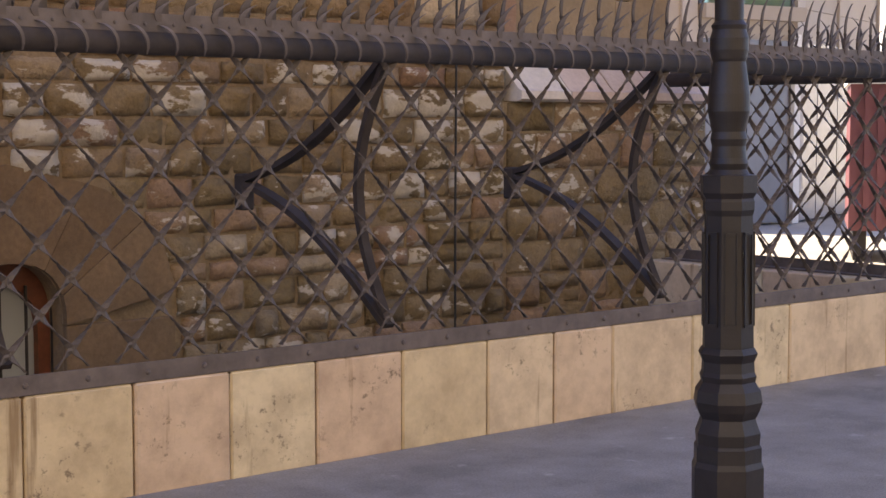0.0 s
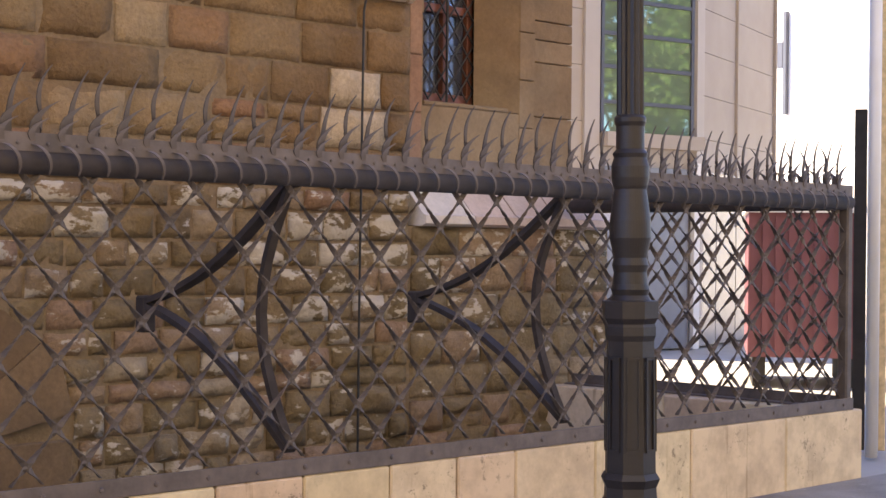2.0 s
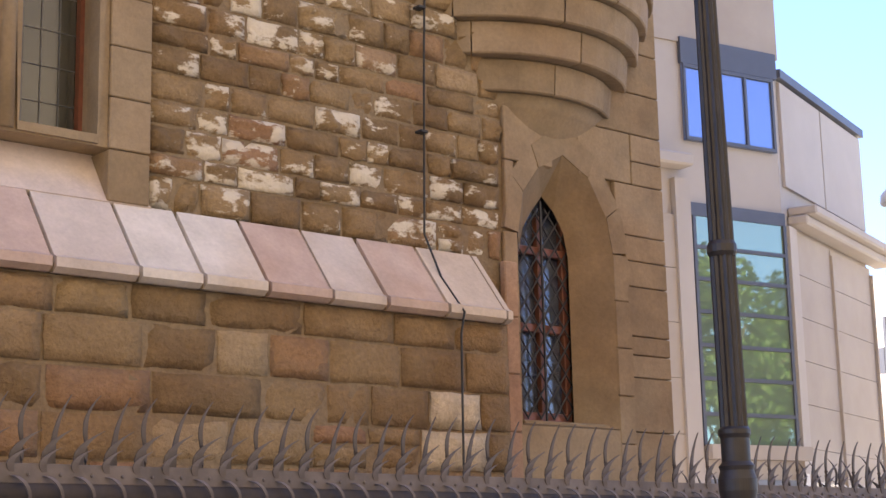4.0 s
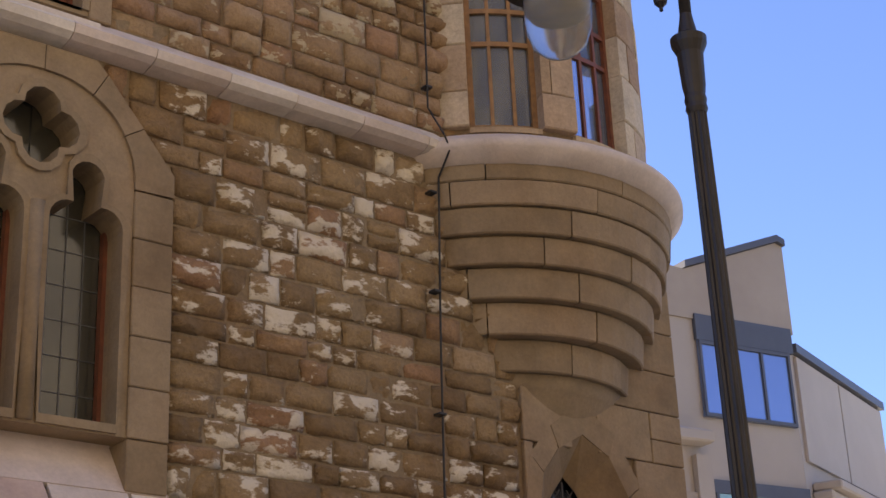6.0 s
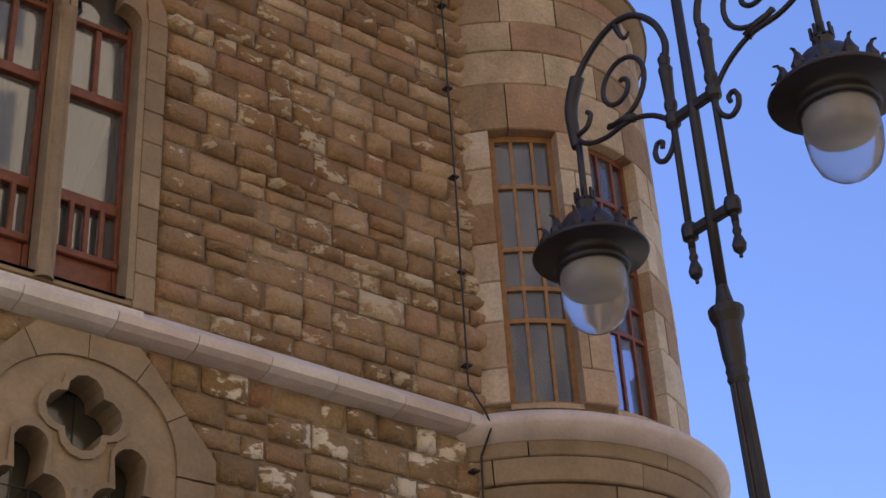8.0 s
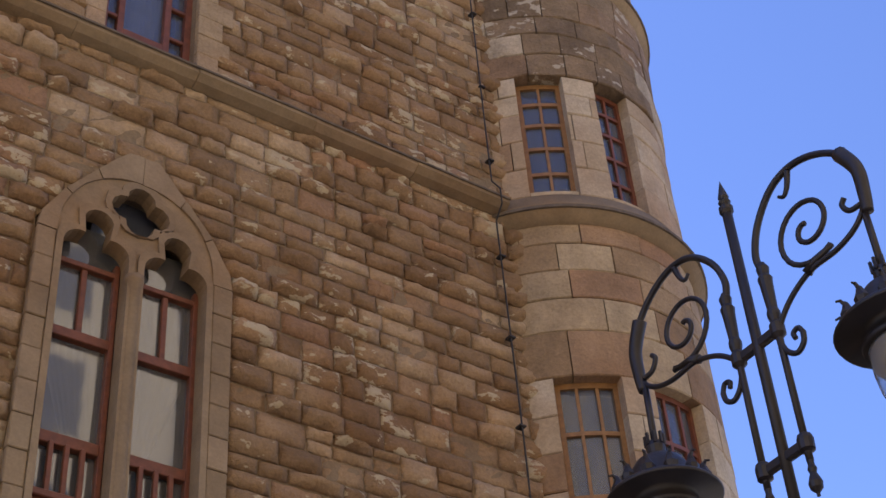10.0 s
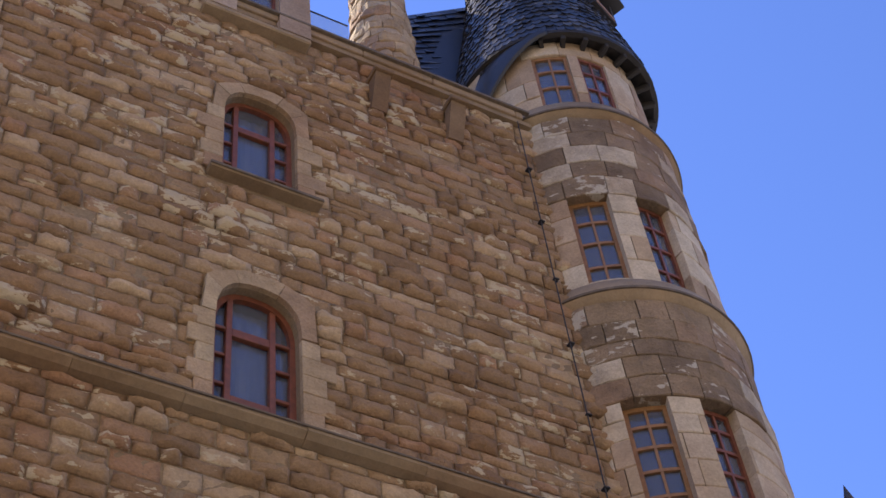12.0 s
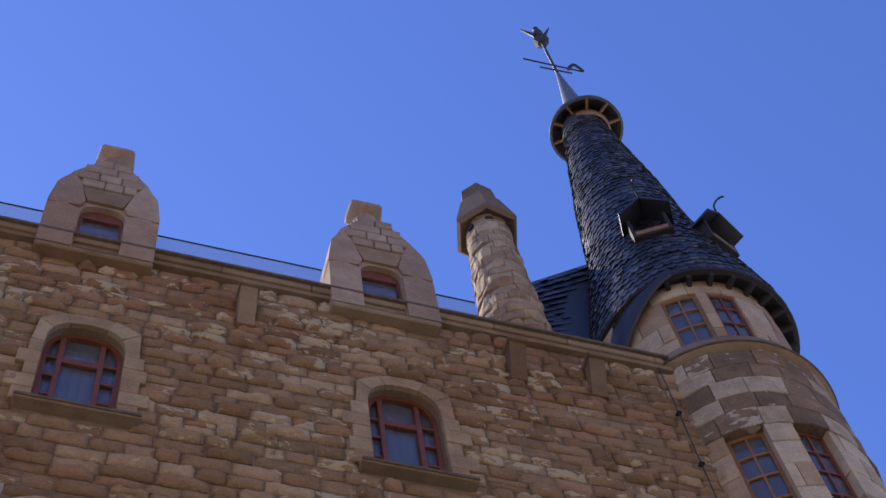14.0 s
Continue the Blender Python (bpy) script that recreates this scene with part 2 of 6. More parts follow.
def asphalt_mat():
    m, n, l, b = material("worn_grey_asphalt", 0.88)
    co = n.new("ShaderNodeNewGeometry").outputs["Position"]
    col = ramp(n, l, noise_tex(n, l, co, 1.6, 7, 0.65), [(0.35, (0.18, 0.168, 0.158)), (0.65, (0.30, 0.282, 0.266))])
    grit = noise_tex(n, l, co, 90, 4, 0.7)
    col = mix(n, l, 0.5, col, ramp(n, l, grit, [(0.35, (0.55, 0.54, 0.53)), (0.65, (1.35, 1.33, 1.3))]), "MULTIPLY")
    worn = noise_tex(n, l, co, 5, 8, 0.6)
    col = mix(n, l, ramp(n, l, worn, [(0.62, (0, 0, 0)), (0.70, (0.6, 0.6, 0.6))]), col, (0.42, 0.395, 0.375))
    l.new(col, b.inputs["Base Color"])
    bump(n, l, grit, b, 0.4, 0.006)
    return m


M_PAVE = asphalt_mat()
M_GROUND = plain_mat("street_ground", (0.30, 0.28, 0.26), (0.40, 0.38, 0.35), 0.5)
# near-black base colour puts the shade of unlit rooms into the surface
M_ROOM_SHADE = plain_mat("dim_interior_plaster", (0.055, 0.048, 0.04), (0.085, 0.072, 0.06), 1)
M_CLAD = plain_mat("grey_pink_stone_cladding", (0.378, 0.310, 0.258), (0.447, 0.378, 0.318), 0.8)
M_CLAD_LIGHT = plain_mat("pale_cladding_panel", (0.420, 0.361, 0.319), (0.479, 0.420, 0.370), 0.7)
M_BAND = plain_mat("grey_metal_band", (0.07, 0.075, 0.095), (0.10, 0.105, 0.13), 1, 0.5)
M_WHITE = plain_mat("white_render", (0.74, 0.72, 0.69), (0.82, 0.80, 0.78), 0.6)
M_VOILE = plain_mat("grey_blue_voile", (0.20, 0.21, 0.28), (0.28, 0.29, 0.36), 6)
M_CURTAIN = plain_mat("pale_curtain", (0.50, 0.46, 0.38), (0.62, 0.58, 0.50), 6)
M_MAROON = plain_mat("maroon_paint", (0.15, 0.048, 0.056), (0.20, 0.068, 0.078), 2, 0.6)
M_GREYGLASS = plain_mat("grey_blue_glazing", (0.150, 0.150, 0.176), (0.210, 0.210, 0.240), 1.2, 0.25)
M_LEAF = plain_mat("green_leaves", (0.035, 0.085, 0.018), (0.08, 0.15, 0.03), 3, 0.6)
M_BARK = plain_mat("grey_bark", (0.10, 0.08, 0.06), (0.16, 0.13, 0.10), 6)
M_PLANK = wood_mat("pale_pine", (0.62, 0.46, 0.26))
M_CAMWHITE = plain_mat("white_plastic", (0.62, 0.61, 0.60), (0.70, 0.69, 0.68), 3, 0.4)
M_BULB = plain_mat("ochre_reflector", (0.20, 0.15, 0.09), (0.30, 0.23, 0.14), 8, 0.4)
M_OPPOSITE = plain_mat("beige_street_front", (0.34, 0.30, 0.24), (0.42, 0.37, 0.30), 0.4)


# ---- builders ----
def mesh_of(name, bm, mat):
    me = bpy.data.meshes.new(name)
    bmesh.ops.recalc_face_normals(bm, faces=bm.faces)
    bm.to_mesh(me)
    bm.free()
    me.materials.append(mat)
    return me


def part(name, bm, mat, parent=None, label="", smooth=False):
    me = bm if isinstance(bm, bpy.types.Mesh) else mesh_of(name, bm, mat)
    if smooth:
        me.polygons.foreach_set("use_smooth", [True] * len(me.polygons))
    ob = new(name, me)
    ob.parent = parent
    if label:
        tagged(ob, label)
    return ob


def thing(name, label, category, loc=(0, 0, 0), group="", kind="", rz=0):
    ob = new(name)
    ob.matrix_world = pose(*loc, 0, 0, rz)
    ob.empty_display_size = 0.2
    return tagged(ob, label, category, group, kind)


def box(bm, x0, x1, y0, y1, z0, z1, bev=0.0):
    vs = [bm.verts.new(p) for p in ((x0, y0, z0), (x1, y0, z0), (x1, y1, z0), (x0, y1, z0), (x0, y0, z1), (x1, y0, z1), (x1, y1, z1), (x0, y1, z1))]
    fs = [bm.faces.new([vs[i] for i in q]) for q in ((0, 3, 2, 1), (4, 5, 6, 7), (0, 1, 5, 4), (1, 2, 6, 5), (2, 3, 7, 6), (3, 0, 4, 7))]
    if bev:
        bmesh.ops.bevel(bm, geom=list({e for f in fs for e in f.edges}), offset=bev, segments=1, affect="EDGES")
    return vs


def boxed(x0, x1, y0, y1, z0, z1, bev=0.0):
    bm = bmesh.new()
    box(bm, x0, x1, y0, y1, z0, z1, bev)
    return bm


def plate(loops, y0, y1):
    """A flat slab in the xz plane between y0 (front) and y1, with the first loop as outline and the others as holes."""
    bm = bmesh.new()
    edges = []
    rings = []
    for lp in loops:
        vs = [bm.verts.new((x, y0, z)) for x, z in lp]
        rings.append(vs)
        edges += [bm.edges.new((vs[i], vs[(i + 1) % len(vs)])) for i in range(len(vs))]
    bmesh.ops.triangle_fill(bm, use_beauty=True, use_dissolve=False, edges=edges)
    front = list(bm.faces)
    back = {}
    for r in rings:
        for v in r:
            back[v] = bm.verts.new((v.co.x, y1, v.co.z))
    for f in front:
        bm.faces.new([back[v] for v in reversed(f.verts)])
    for r in rings:
        for i in range(len(r)):
            a, b = r[i], r[(i + 1) % len(r)]
            bm.faces.new((a, b, back[b], back[a]))
    return bm


def prism(pts, y0, y1):
    """A convex block with a front outline in x, z."""
    bm = bmesh.new()
    f = [bm.verts.new((x, y0, z)) for x, z in pts]
    k = [bm.verts.new((x, y1, z)) for x, z in pts]
    bm.faces.new(f)
    bm.faces.new(list(reversed(k)))
    for i in range(len(pts)):
        j = (i + 1) % len(pts)
        bm.faces.new((f[i], f[j], k[j], k[i]))
    return bm


def lathe(profile, seg=32, a0=0.0, a1=360.0, cx=0.0, cy=0.0):
    """Turn (radius, z) pairs about the z axis."""
    bm = bmesh.new()
    full = abs(a1 - a0) > 359.9
    cols = seg if full else seg + 1
    ring = []
    for r, z in profile:
        ring.append([bm.verts.new((cx + r * math.cos(radians(a0 + (a1 - a0) * i / seg)), cy + r * math.sin(radians(a0 + (a1 - a0) * i / seg)), z)) for i in range(cols)])
    for k in range(len(ring) - 1):
        for i in range(seg):
            j = (i + 1) % cols
            bm.faces.new((ring[k][i], ring[k][j], ring[k + 1][j], ring[k + 1][i]))
    bmesh.ops.remove_doubles(bm, verts=bm.verts, dist=1e-5)
    return bm


def tube(pts, radius, seg=8, taper=None):
    """A round bar along a list of points."""
    bm = bmesh.new()
    P = [Vector(p) for p in pts]
    rings = []
    side = None
    for i, p in enumerate(P):
        d = (P[min(i + 1, len(P) - 1)] - P[max(i - 1, 0)]).normalized()
        if side is None:
            side = d.orthogonal().normalized()
        side = (side - d * side.dot(d)).normalized()
        up = d.cross(side)
        r = radius if taper is None else radius * (1 + (taper - 1) * i / (len(P) - 1))
        rings.append([bm.verts.new(p + side * (r * math.cos(2 * math.pi * k / seg)) + up * (r * math.sin(2 * math.pi * k / seg))) for k in range(seg)])
    for a, b in zip(rings, rings[1:]):
        for k in range(seg):
            bm.faces.new((a[k], a[(k + 1) % seg], b[(k + 1) % seg], b[k]))
    bm.faces.new(list(reversed(rings[0])))
    bm.faces.new(rings[-1])
    return bm


def join(bms):
    out = bmesh.new()
    for b in bms:
        me = bpy.data.meshes.new("tmp")
        b.to_mesh(me)
        b.free()
        out.from_mesh(me)
        bpy.data.meshes.remove(me)
    return out
# ---- setting: street, pavement, moat ----
WALL_Y, FENCE_Y = 9.0, 5.94
TC = (8.97, 10.0)          # axis of the corner tower
CORNER_X = 10.3


def slab(name, x0, x1, y0, y1, z0, z1, mat, label, category, kind="structure"):
    return tagged(part(name, boxed(x0, x1, y0, y1, z0, z1), mat), label, category, kind=kind)


bm = bmesh.new()
xs, ys = (-1500, -14, 10.05, 1500), (-1500, 6.2, 9.6, 1500)
V = [[bm.verts.new((x, y, -0.02)) for y in ys] for x in xs]
for i in range(3):
    for j in range(3):
        if (i, j) != (1, 1):
            bm.faces.new((V[i][j], V[i + 1][j], V[i + 1][j + 1], V[i][j + 1]))
tagged(part("ground", bm, M_GROUND), "pale grey street paving reaching into the distance", "ground", kind="structure")
slab("pavement", -14, 12.0, -3.0, 5.93, -0.30, 0.0, M_PAVE, "dark grey asphalt pavement in front of the railing", "pavement")
slab("moat_floor", -14, 10.05, 6.1, 9.6, -1.6, -1.4, M_GROUND, "sunken grey floor of the dry moat", "floor")
slab("moat_wall", -14, 10.05, 6.05, 6.2, -1.4, -0.02, M_MORTAR, "stone retaining wall of the dry moat", "wall")


# ---- outlines of openings (x, z) ----
def arc(cx, cz, r, a0, a1, n):
    return [(cx + r * math.cos(radians(a0 + (a1 - a0) * i / n)), cz + r * math.sin(radians(a0 + (a1 - a0) * i / n))) for i in range(n + 1)]


def arch_round(cx, hw, z0, spring, top, n=8):
    """Bottom left, up, over a flat-topped round arch, down to the bottom right."""
    out = [(cx - hw, z0)]
    for i in range(2 * n + 1):
        a = math.pi - math.pi * i / (2 * n)
        c, s = math.cos(a), math.sin(a)
        out.append((cx + hw * math.copysign(abs(c) ** 0.8, c), spring + (top - spring) * abs(s) ** 0.8))
    return out + [(cx + hw, z0)]


def arch_trefoil(cx, hw, z0, spring, rise):
    """A lancet with a three-lobed head."""
    r, rm = hw * 0.52, hw * 0.46
    left = arc(cx - hw + r, spring, r, 180, 78, 5)
    mid = arc(cx, spring + rise - rm, rm, 165, 15, 6)
    right = arc(cx + hw - r, spring, r, 102, 0, 5)
    return [(cx - hw, z0)] + left + mid + right + [(cx + hw, z0)]


def quatrefoil(cx, cz, r):
    out = []
    for a in (90, 0, 270, 180):
        px, pz = cx + r * 0.55 * math.cos(radians(a)), cz + r * 0.55 * math.sin(radians(a))
        out += arc(px, pz, r * 0.52, a + 95, a - 95, 6)
    return out


def rect(x0, x1, z0, z1):
    return [(x0, z0), (x0, z1), (x1, z1), (x1, z0)]


# centre lines of the window bays
BAYS = (3.75, 0.0)
F1_BAYS = (3.78, 0.03)
GF_BAYS = (4.15, 0.40)
gf_outer = [[(b - 1.03, 4.0), (b - 1.03, 6.30), (b - 0.40, 7.03), (b + 0.40, 7.03), (b + 1.03, 6.30), (b + 1.03, 4.0)] for b in GF_BAYS]
f1_outer = [[(b - 0.84, 7.3), (b - 0.84, 10.12), (b - 0.64, 10.48), (b - 0.16, 11.10), (b + 0.14, 11.12), (b + 0.66, 10.48), (b + 0.86, 10.12), (b + 0.86, 7.3)] for b in F1_BAYS]
f2_hole = [arch_round(b, 0.45, 12.44, 13.75, 14.36) for b in BAYS]
f3_hole = [arch_round(b, 0.45, 16.24, 17.55, 18.10) for b in BAYS]
base_hole = arch_round(4.12, 0.36, -0.6, 0.38, 0.77)
corner_hole = [(8.55, 2.72), (8.55, 4.25), (8.62, 4.60), (8.80, 4.82), (9.08, 4.97), (9.38, 4.82), (9.58, 4.50), (9.64, 4.20), (9.64, 2.72)]

# the wall itself, with its openings; stones are laid on its face
upper = plate([[(-9, 2.2), (-9, 20.0), (8.9, 20.0), (8.9, 7.08), (CORNER_X, 7.08), (CORNER_X, 2.2)]] + gf_outer + f1_outer + f2_hole + f3_hole + [corner_hole], WALL_Y + 0.03, WALL_Y + 0.5)
wall_south = tagged(part("wall_south", upper, M_MORTAR), "tall castle-like wall of rough golden sandstone blocks", "wall", kind="structure")
slab("wall_east_upper", CORNER_X - 0.6, CORNER_X - 0.1, 10.4, 16, 7.0, 20.0, M_MORTAR, "upper sandstone side wall of the building", "wall")
wall_east = slab("wall_east", CORNER_X - 0.5, CORNER_X, WALL_Y + 0.5, 16, -1.5, 6.99, M_MORTAR, "sandstone side wall of the building", "wall")
wall_west = slab("wall_west", -9.0, -8.5, WALL_Y + 0.5, 16, -1.5, 20.0, M_MORTAR, "sandstone far side wall of the building", "wall")
wall_north = slab("wall_north", -9.0, CORNER_X, 16, 16.5, -1.5, 20.0, M_MORTAR, "sandstone rear wall of the building", "wall")
# added inner wall and floors; their dark colour stands in for room shade
inner = slab("wall_inner", -8.5, CORNER_X - 0.5, 11.6, 11.75, -1.5, 20.0, M_ROOM_SHADE, "plain inner wall behind the windows, coloured dark for room shade", "wall")
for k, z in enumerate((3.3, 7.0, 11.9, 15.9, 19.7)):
    slab("floor_slab", -8.5, CORNER_X - 0.5, WALL_Y + 0.5, 11.6, z, z + 0.25, M_ROOM_SHADE, "storey floor behind the windows, coloured dark for room shade", "floor")

# ---- lower wall, stepping forward under the sloping ledge ----
LOW_Y = 8.66
base_wall = tagged(part("wall_base", plate([rect(-9, 8.12, -1.5, 3.42), base_hole], LOW_Y + 0.03, WALL_Y + 0.06), M_MORTAR), "projecting base wall of drab sandstone blocks", "wall", kind="structure")
base_corner = slab("wall_base_corner", 8.12, CORNER_X + 0.15, LOW_Y + 0.03, WALL_Y + 0.06, -1.5, 1.76, M_MORTAR, "low projecting base wall at the corner", "wall")

# ---- roof and cornice ----
cornice = thing("cornice", "weathered stone cornice with a dark metal drip edge", "cornice", kind="structure")
x = -9.0
while x < 7.6:
    w = min(random.uniform(0.9, 1.4), 7.62 - x)
    part("coping_stone", boxed(x, x + w - 0.006, WALL_Y - 0.10, WALL_Y + 0.6, 20.1, 20.26, 0.012), M_ASHLAR, cornice)
    x += w
part("drip_edge", boxed(-9, 7.7, WALL_Y - 0.15, WALL_Y - 0.08, 20.215, 20.265, 0.006), M_GUTTER, cornice)
part("bed_mould", boxed(-9, 7.75, WALL_Y - 0.06, WALL_Y + 0.45, 20.0, 20.098), M_ASHLAR, cornice)
# ---- corner tower ----
tower = thing("corner_tower", "round sandstone corner turret with paired windows and a slate spire", "tower", (TC[0], TC[1], 0))


def ring_block(r0, r1, z0, z1, a0, a1, bev=0.012):
    """One stone of a round wall: outer radius r1 at the top, r0 at the bottom."""
    n = max(2, int((a1 - a0) / 7))
    bm = bmesh.new()
    g = math.degrees(0.006 / r1)
    rows = []
    for r, z in ((r0 - bev, z0), (r0, z0 + bev), (r1, z1 - bev), (r1 - bev, z1)):
        rows.append([bm.verts.new((r * math.cos(radians(a)), r * math.sin(radians(a)), z)) for a in np.linspace(a0 + g, a1 - g, n + 1)])
    rows.append([bm.verts.new(((r1 - 0.3) * math.cos(radians(a)), (r1 - 0.3) * math.sin(radians(a)), z1)) for a in np.linspace(a0 + g, a1 - g, n + 1)])
    rows.insert(0, [bm.verts.new(((r0 - 0.3) * math.cos(radians(a)), (r0 - 0.3) * math.sin(radians(a)), z0)) for a in np.linspace(a0 + g, a1 - g, n + 1)])
    for p, q in zip(rows, rows[1:]):
        for i in range(n):
            bm.faces.new((p[i], p[i + 1], q[i + 1], q[i]))
    for e in (0, -1):
        bm.faces.new([r[e] for r in rows])
    return bm


def ring_course(z0, z1, r0, r1, mat, step, skip=(), seed=0, a0=168, a1=322, name="stone"):
    rnd = random.Random(seed)
    a = a0 - rnd.uniform(0, step)
    while a < a1:
        w = step * rnd.uniform(0.75, 1.3)
        lo, hi = a, a + w
        pieces = [(lo, hi)]
        for s0, s1 in skip:
            nxt = []
            for p, q in pieces:
                if q <= s0 or p >= s1:
                    nxt.append((p, q))
                else:
                    if p < s0 - 1.0:
                        nxt.append((p, s0))
                    if q > s1 + 1.0:
                        nxt.append((s1, q))
            pieces = nxt
        for p, q in pieces:
            d = rnd.uniform(-0.006, 0.008)
            bm = ring_block(r0 + d, r1 + d, z0 + 0.003, z1 - 0.003, p, q)
            if mat is M_DRUM_ROUGH:
                for v in bm.verts:
                    f = 1 + 0.022 * noise.noise((v.co.x * 6, v.co.y * 6, v.co.z * 6))
                    v.co.x, v.co.y = v.co.x * f, v.co.y * f
            part(name, bm, mat, tower)
        a += w


# core behind the stones
part("core", lathe([(0.9, 5.0), (1.15, 5.6), (1.5, 7.0), (1.5, 7.45)], 40), M_MORTAR, tower)
for z0, z1, cr in ((10.25, 12.55, 1.5), (14.3, 16.42, 1.5), (18.25, 20.4, 1.5), (21.75, 22.75, 1.34)):
    part("core", lathe([(1.2, z0), (cr, z0), (cr, z1), (1.2, z1)], 40), M_MORTAR, tower)

# corbelled courses under the first ledge
BANDS = [(5.38, 5.65, 1.26), (5.65, 5.92, 1.40), (5.92, 6.18, 1.51), (6.18, 6.42, 1.60), (6.42, 6.65, 1.67), (6.65, 6.86, 1.72), (6.86, 7.04, 1.75)]
for k, (z0, z1, r) in enumerate(BANDS):
    ring_course(z0, z1, r - 0.02, r, M_ASHLAR, 38, seed=10 + k, name="corbel_stone")
part("corbel_foot", lathe([(0.95, 4.95), (1.02, 5.1), (1.12, 5.27), (1.19, 5.38), (0.9, 5.40)], 48), M_ASHLAR, tower, smooth=True)

# ledges
LEDGES = [(7.06, 1.86, 7.27, M_PINK, "pale sill ledge"), (12.16, 1.71, 12.42, M_ASHLAR, "stone ledge with a dark drip edge"), (16.04, 1.675, 16.30, M_ASHLAR, "stone ledge with a dark drip edge"), (20.16, 1.66, 20.42, M_ASHLAR, "stone ledge with a dark drip edge")]
for z, r, zt, mat, lab in LEDGES:
    part("ledge", lathe([(1.4, z - 0.09), (r - 0.1, z - 0.07), (r - 0.05, z), (r, z + 0.04), (r, z + 0.10), (r - 0.04, z + 0.15), (1.60, zt + 0.06), (1.3, zt + 0.12)], 72), mat, tower, lab, smooth=True)
    if mat is M_ASHLAR:
        part("drip_edge", lathe([(r - 0.03, z + 0.035), (r + 0.02, z + 0.04), (r + 0.02, z + 0.075), (r - 0.03, z + 0.085)], 72), M_GUTTER, tower)

WINDOWS = [(7.42, 10.22, 227, 250, 262, 285.5), (12.58, 14.26, 228, 246.5, 260.3, 276.5), (16.45, 18.2, 228.5, 247.5, 261, 279), (20.5, 22.05, 229.5, 250, 256.5, 274)]
levels = [(7.4, 10.25, [7.42, 7.75, 8.2, 8.6, 9.0, 9.4, 9.8, 10.22], True), (10.22, 12.1, [10.22, 10.75, 11.15, 11.5, 11.85, 12.12], False),
          (12.5, 14.3, [12.5, 12.9, 13.3, 13.7, 14.0, 14.28], True), (14.28, 16.0, [14.28, 14.62, 14.95, 15.25, 15.6, 15.98], False),
          (16.4, 18.2, [16.35, 16.8, 17.3, 17.8, 18.2], True), (18.2, 20.1, [18.2, 18.6, 18.95, 19.35, 19.7, 20.08], False), (20.6, 22.4, [20.45, 20.95, 21.4, 22.05, 22.5], True)]
k = 0
for z0, z1, cuts, windowed in levels:
    k += 1
    if windowed:
        w = min(WINDOWS, key=lambda q: abs(q[0] - z0))
        skip = [(w[2], w[3]), (w[4], w[5])]
    rough_zone = z0 in (14.28, 18.2) and not windowed
    for j, (a, b) in enumerate(zip(cuts, cuts[1:])):
        inside = windowed and a < w[1] - 0.05 and b > w[0] + 0.05
        mat = M_PALE if windowed else M_DRUM_ROUGH if rough_zone else M_TOWER
        r = 1.48 if z0 == 20.6 else 1.60 if rough_zone else 1.58
        ring_course(a, b, r, r, mat, 24 if not rough_zone else 17, skip if inside else (), seed=50 + 10 * k + j, name="tower_stone")


def curved_pane(r, z0, z1, a0, a1, thick=0.02, n=6):
    bm = bmesh.new()
    rows = [[bm.verts.new((q * math.cos(radians(a)), q * math.sin(radians(a)), z)) for a in np.linspace(a0, a1, n + 1)] for q, z in ((r, z0), (r, z1), (r - thick, z1), (r - thick, z0))]
    for p in range(4):
        for i in range(n):
            bm.faces.new((rows[p][i], rows[p][i + 1], rows[(p + 1) % 4][i + 1], rows[(p + 1) % 4][i]))
    for e in (0, -1):
        bm.faces.new([rw[e] for rw in rows])
    return bm


def tower_window(z0, z1, a0, a1, cols, bars, mat):
    r = 1.42 if z0 < 20 else 1.40
    win = part("window", curved_pane(r, z0, z1, a0 - 0.6, a1 + 0.6, 0.01), M_GLASS, tower)
    t = math.degrees(0.035 / r)
    for a in (a0 - 0.6, a1 + 0.6 - 1.6 * t):
        part("frame", curved_pane(r + 0.035, z0, z1, a, a + 1.6 * t, 0.05, 1), mat, win)
    for z in (z0, z1 - 0.06):
        part("frame", curved_pane(r + 0.034, z, z + 0.06, a0, a1, 0.05), mat, win)
    for i in range(1, cols):
        a = a0 + (a1 - a0) * i / cols
        part("glazing_bar", curved_pane(r + 0.028, z0 + 0.06, z1 - 0.06, a - t / 2.4, a + t / 2.4, 0.04, 1), mat, win)
    for f in bars:
        z = z0 + (z1 - z0) * f
        part("glazing_bar", curved_pane(r + 0.03, z - 0.022, z + 0.022, a0, a1, 0.042), mat, win)
    part("window_board", curved_pane(r + (0.13 if z0 < 20 else 0.08), z0 - 0.05, z0 - 0.004, a0, a1, 0.3), M_PALE, win)


for k, (z0, z1, a0, a1, b0, b1) in enumerate(WINDOWS):
    bars = ((0.30, 0.415, 0.56, 0.80), (0.2, 0.42, 0.63, 0.82), (0.22, 0.5, 0.75), (0.45, 0.74))[k]
    for p, q, mat in ((a0, a1, M_OCHRE), (b0, b1, M_WOOD)):
        tower_window(z0, z1, p, q, 3 if k == 0 else 2, bars, mat)
# added core behind the tower windows, coloured dark as the room's shade
part("room_lining", lathe([(0.62, 5.2), (0.62, 22.6)], 16), M_ROOM_SHADE, tower)

# ---- spire ----
prof = [(1.59, 22.40), (1.57, 22.7), (1.48, 23.3), (1.34, 24.1), (1.15, 25.2), (1.00, 26.2), (0.92, 27.3), (0.82, 28.5), (0.68, 29.8), (0.54, 31.2), (0.46, 31.9), (0.46, 32.45)]


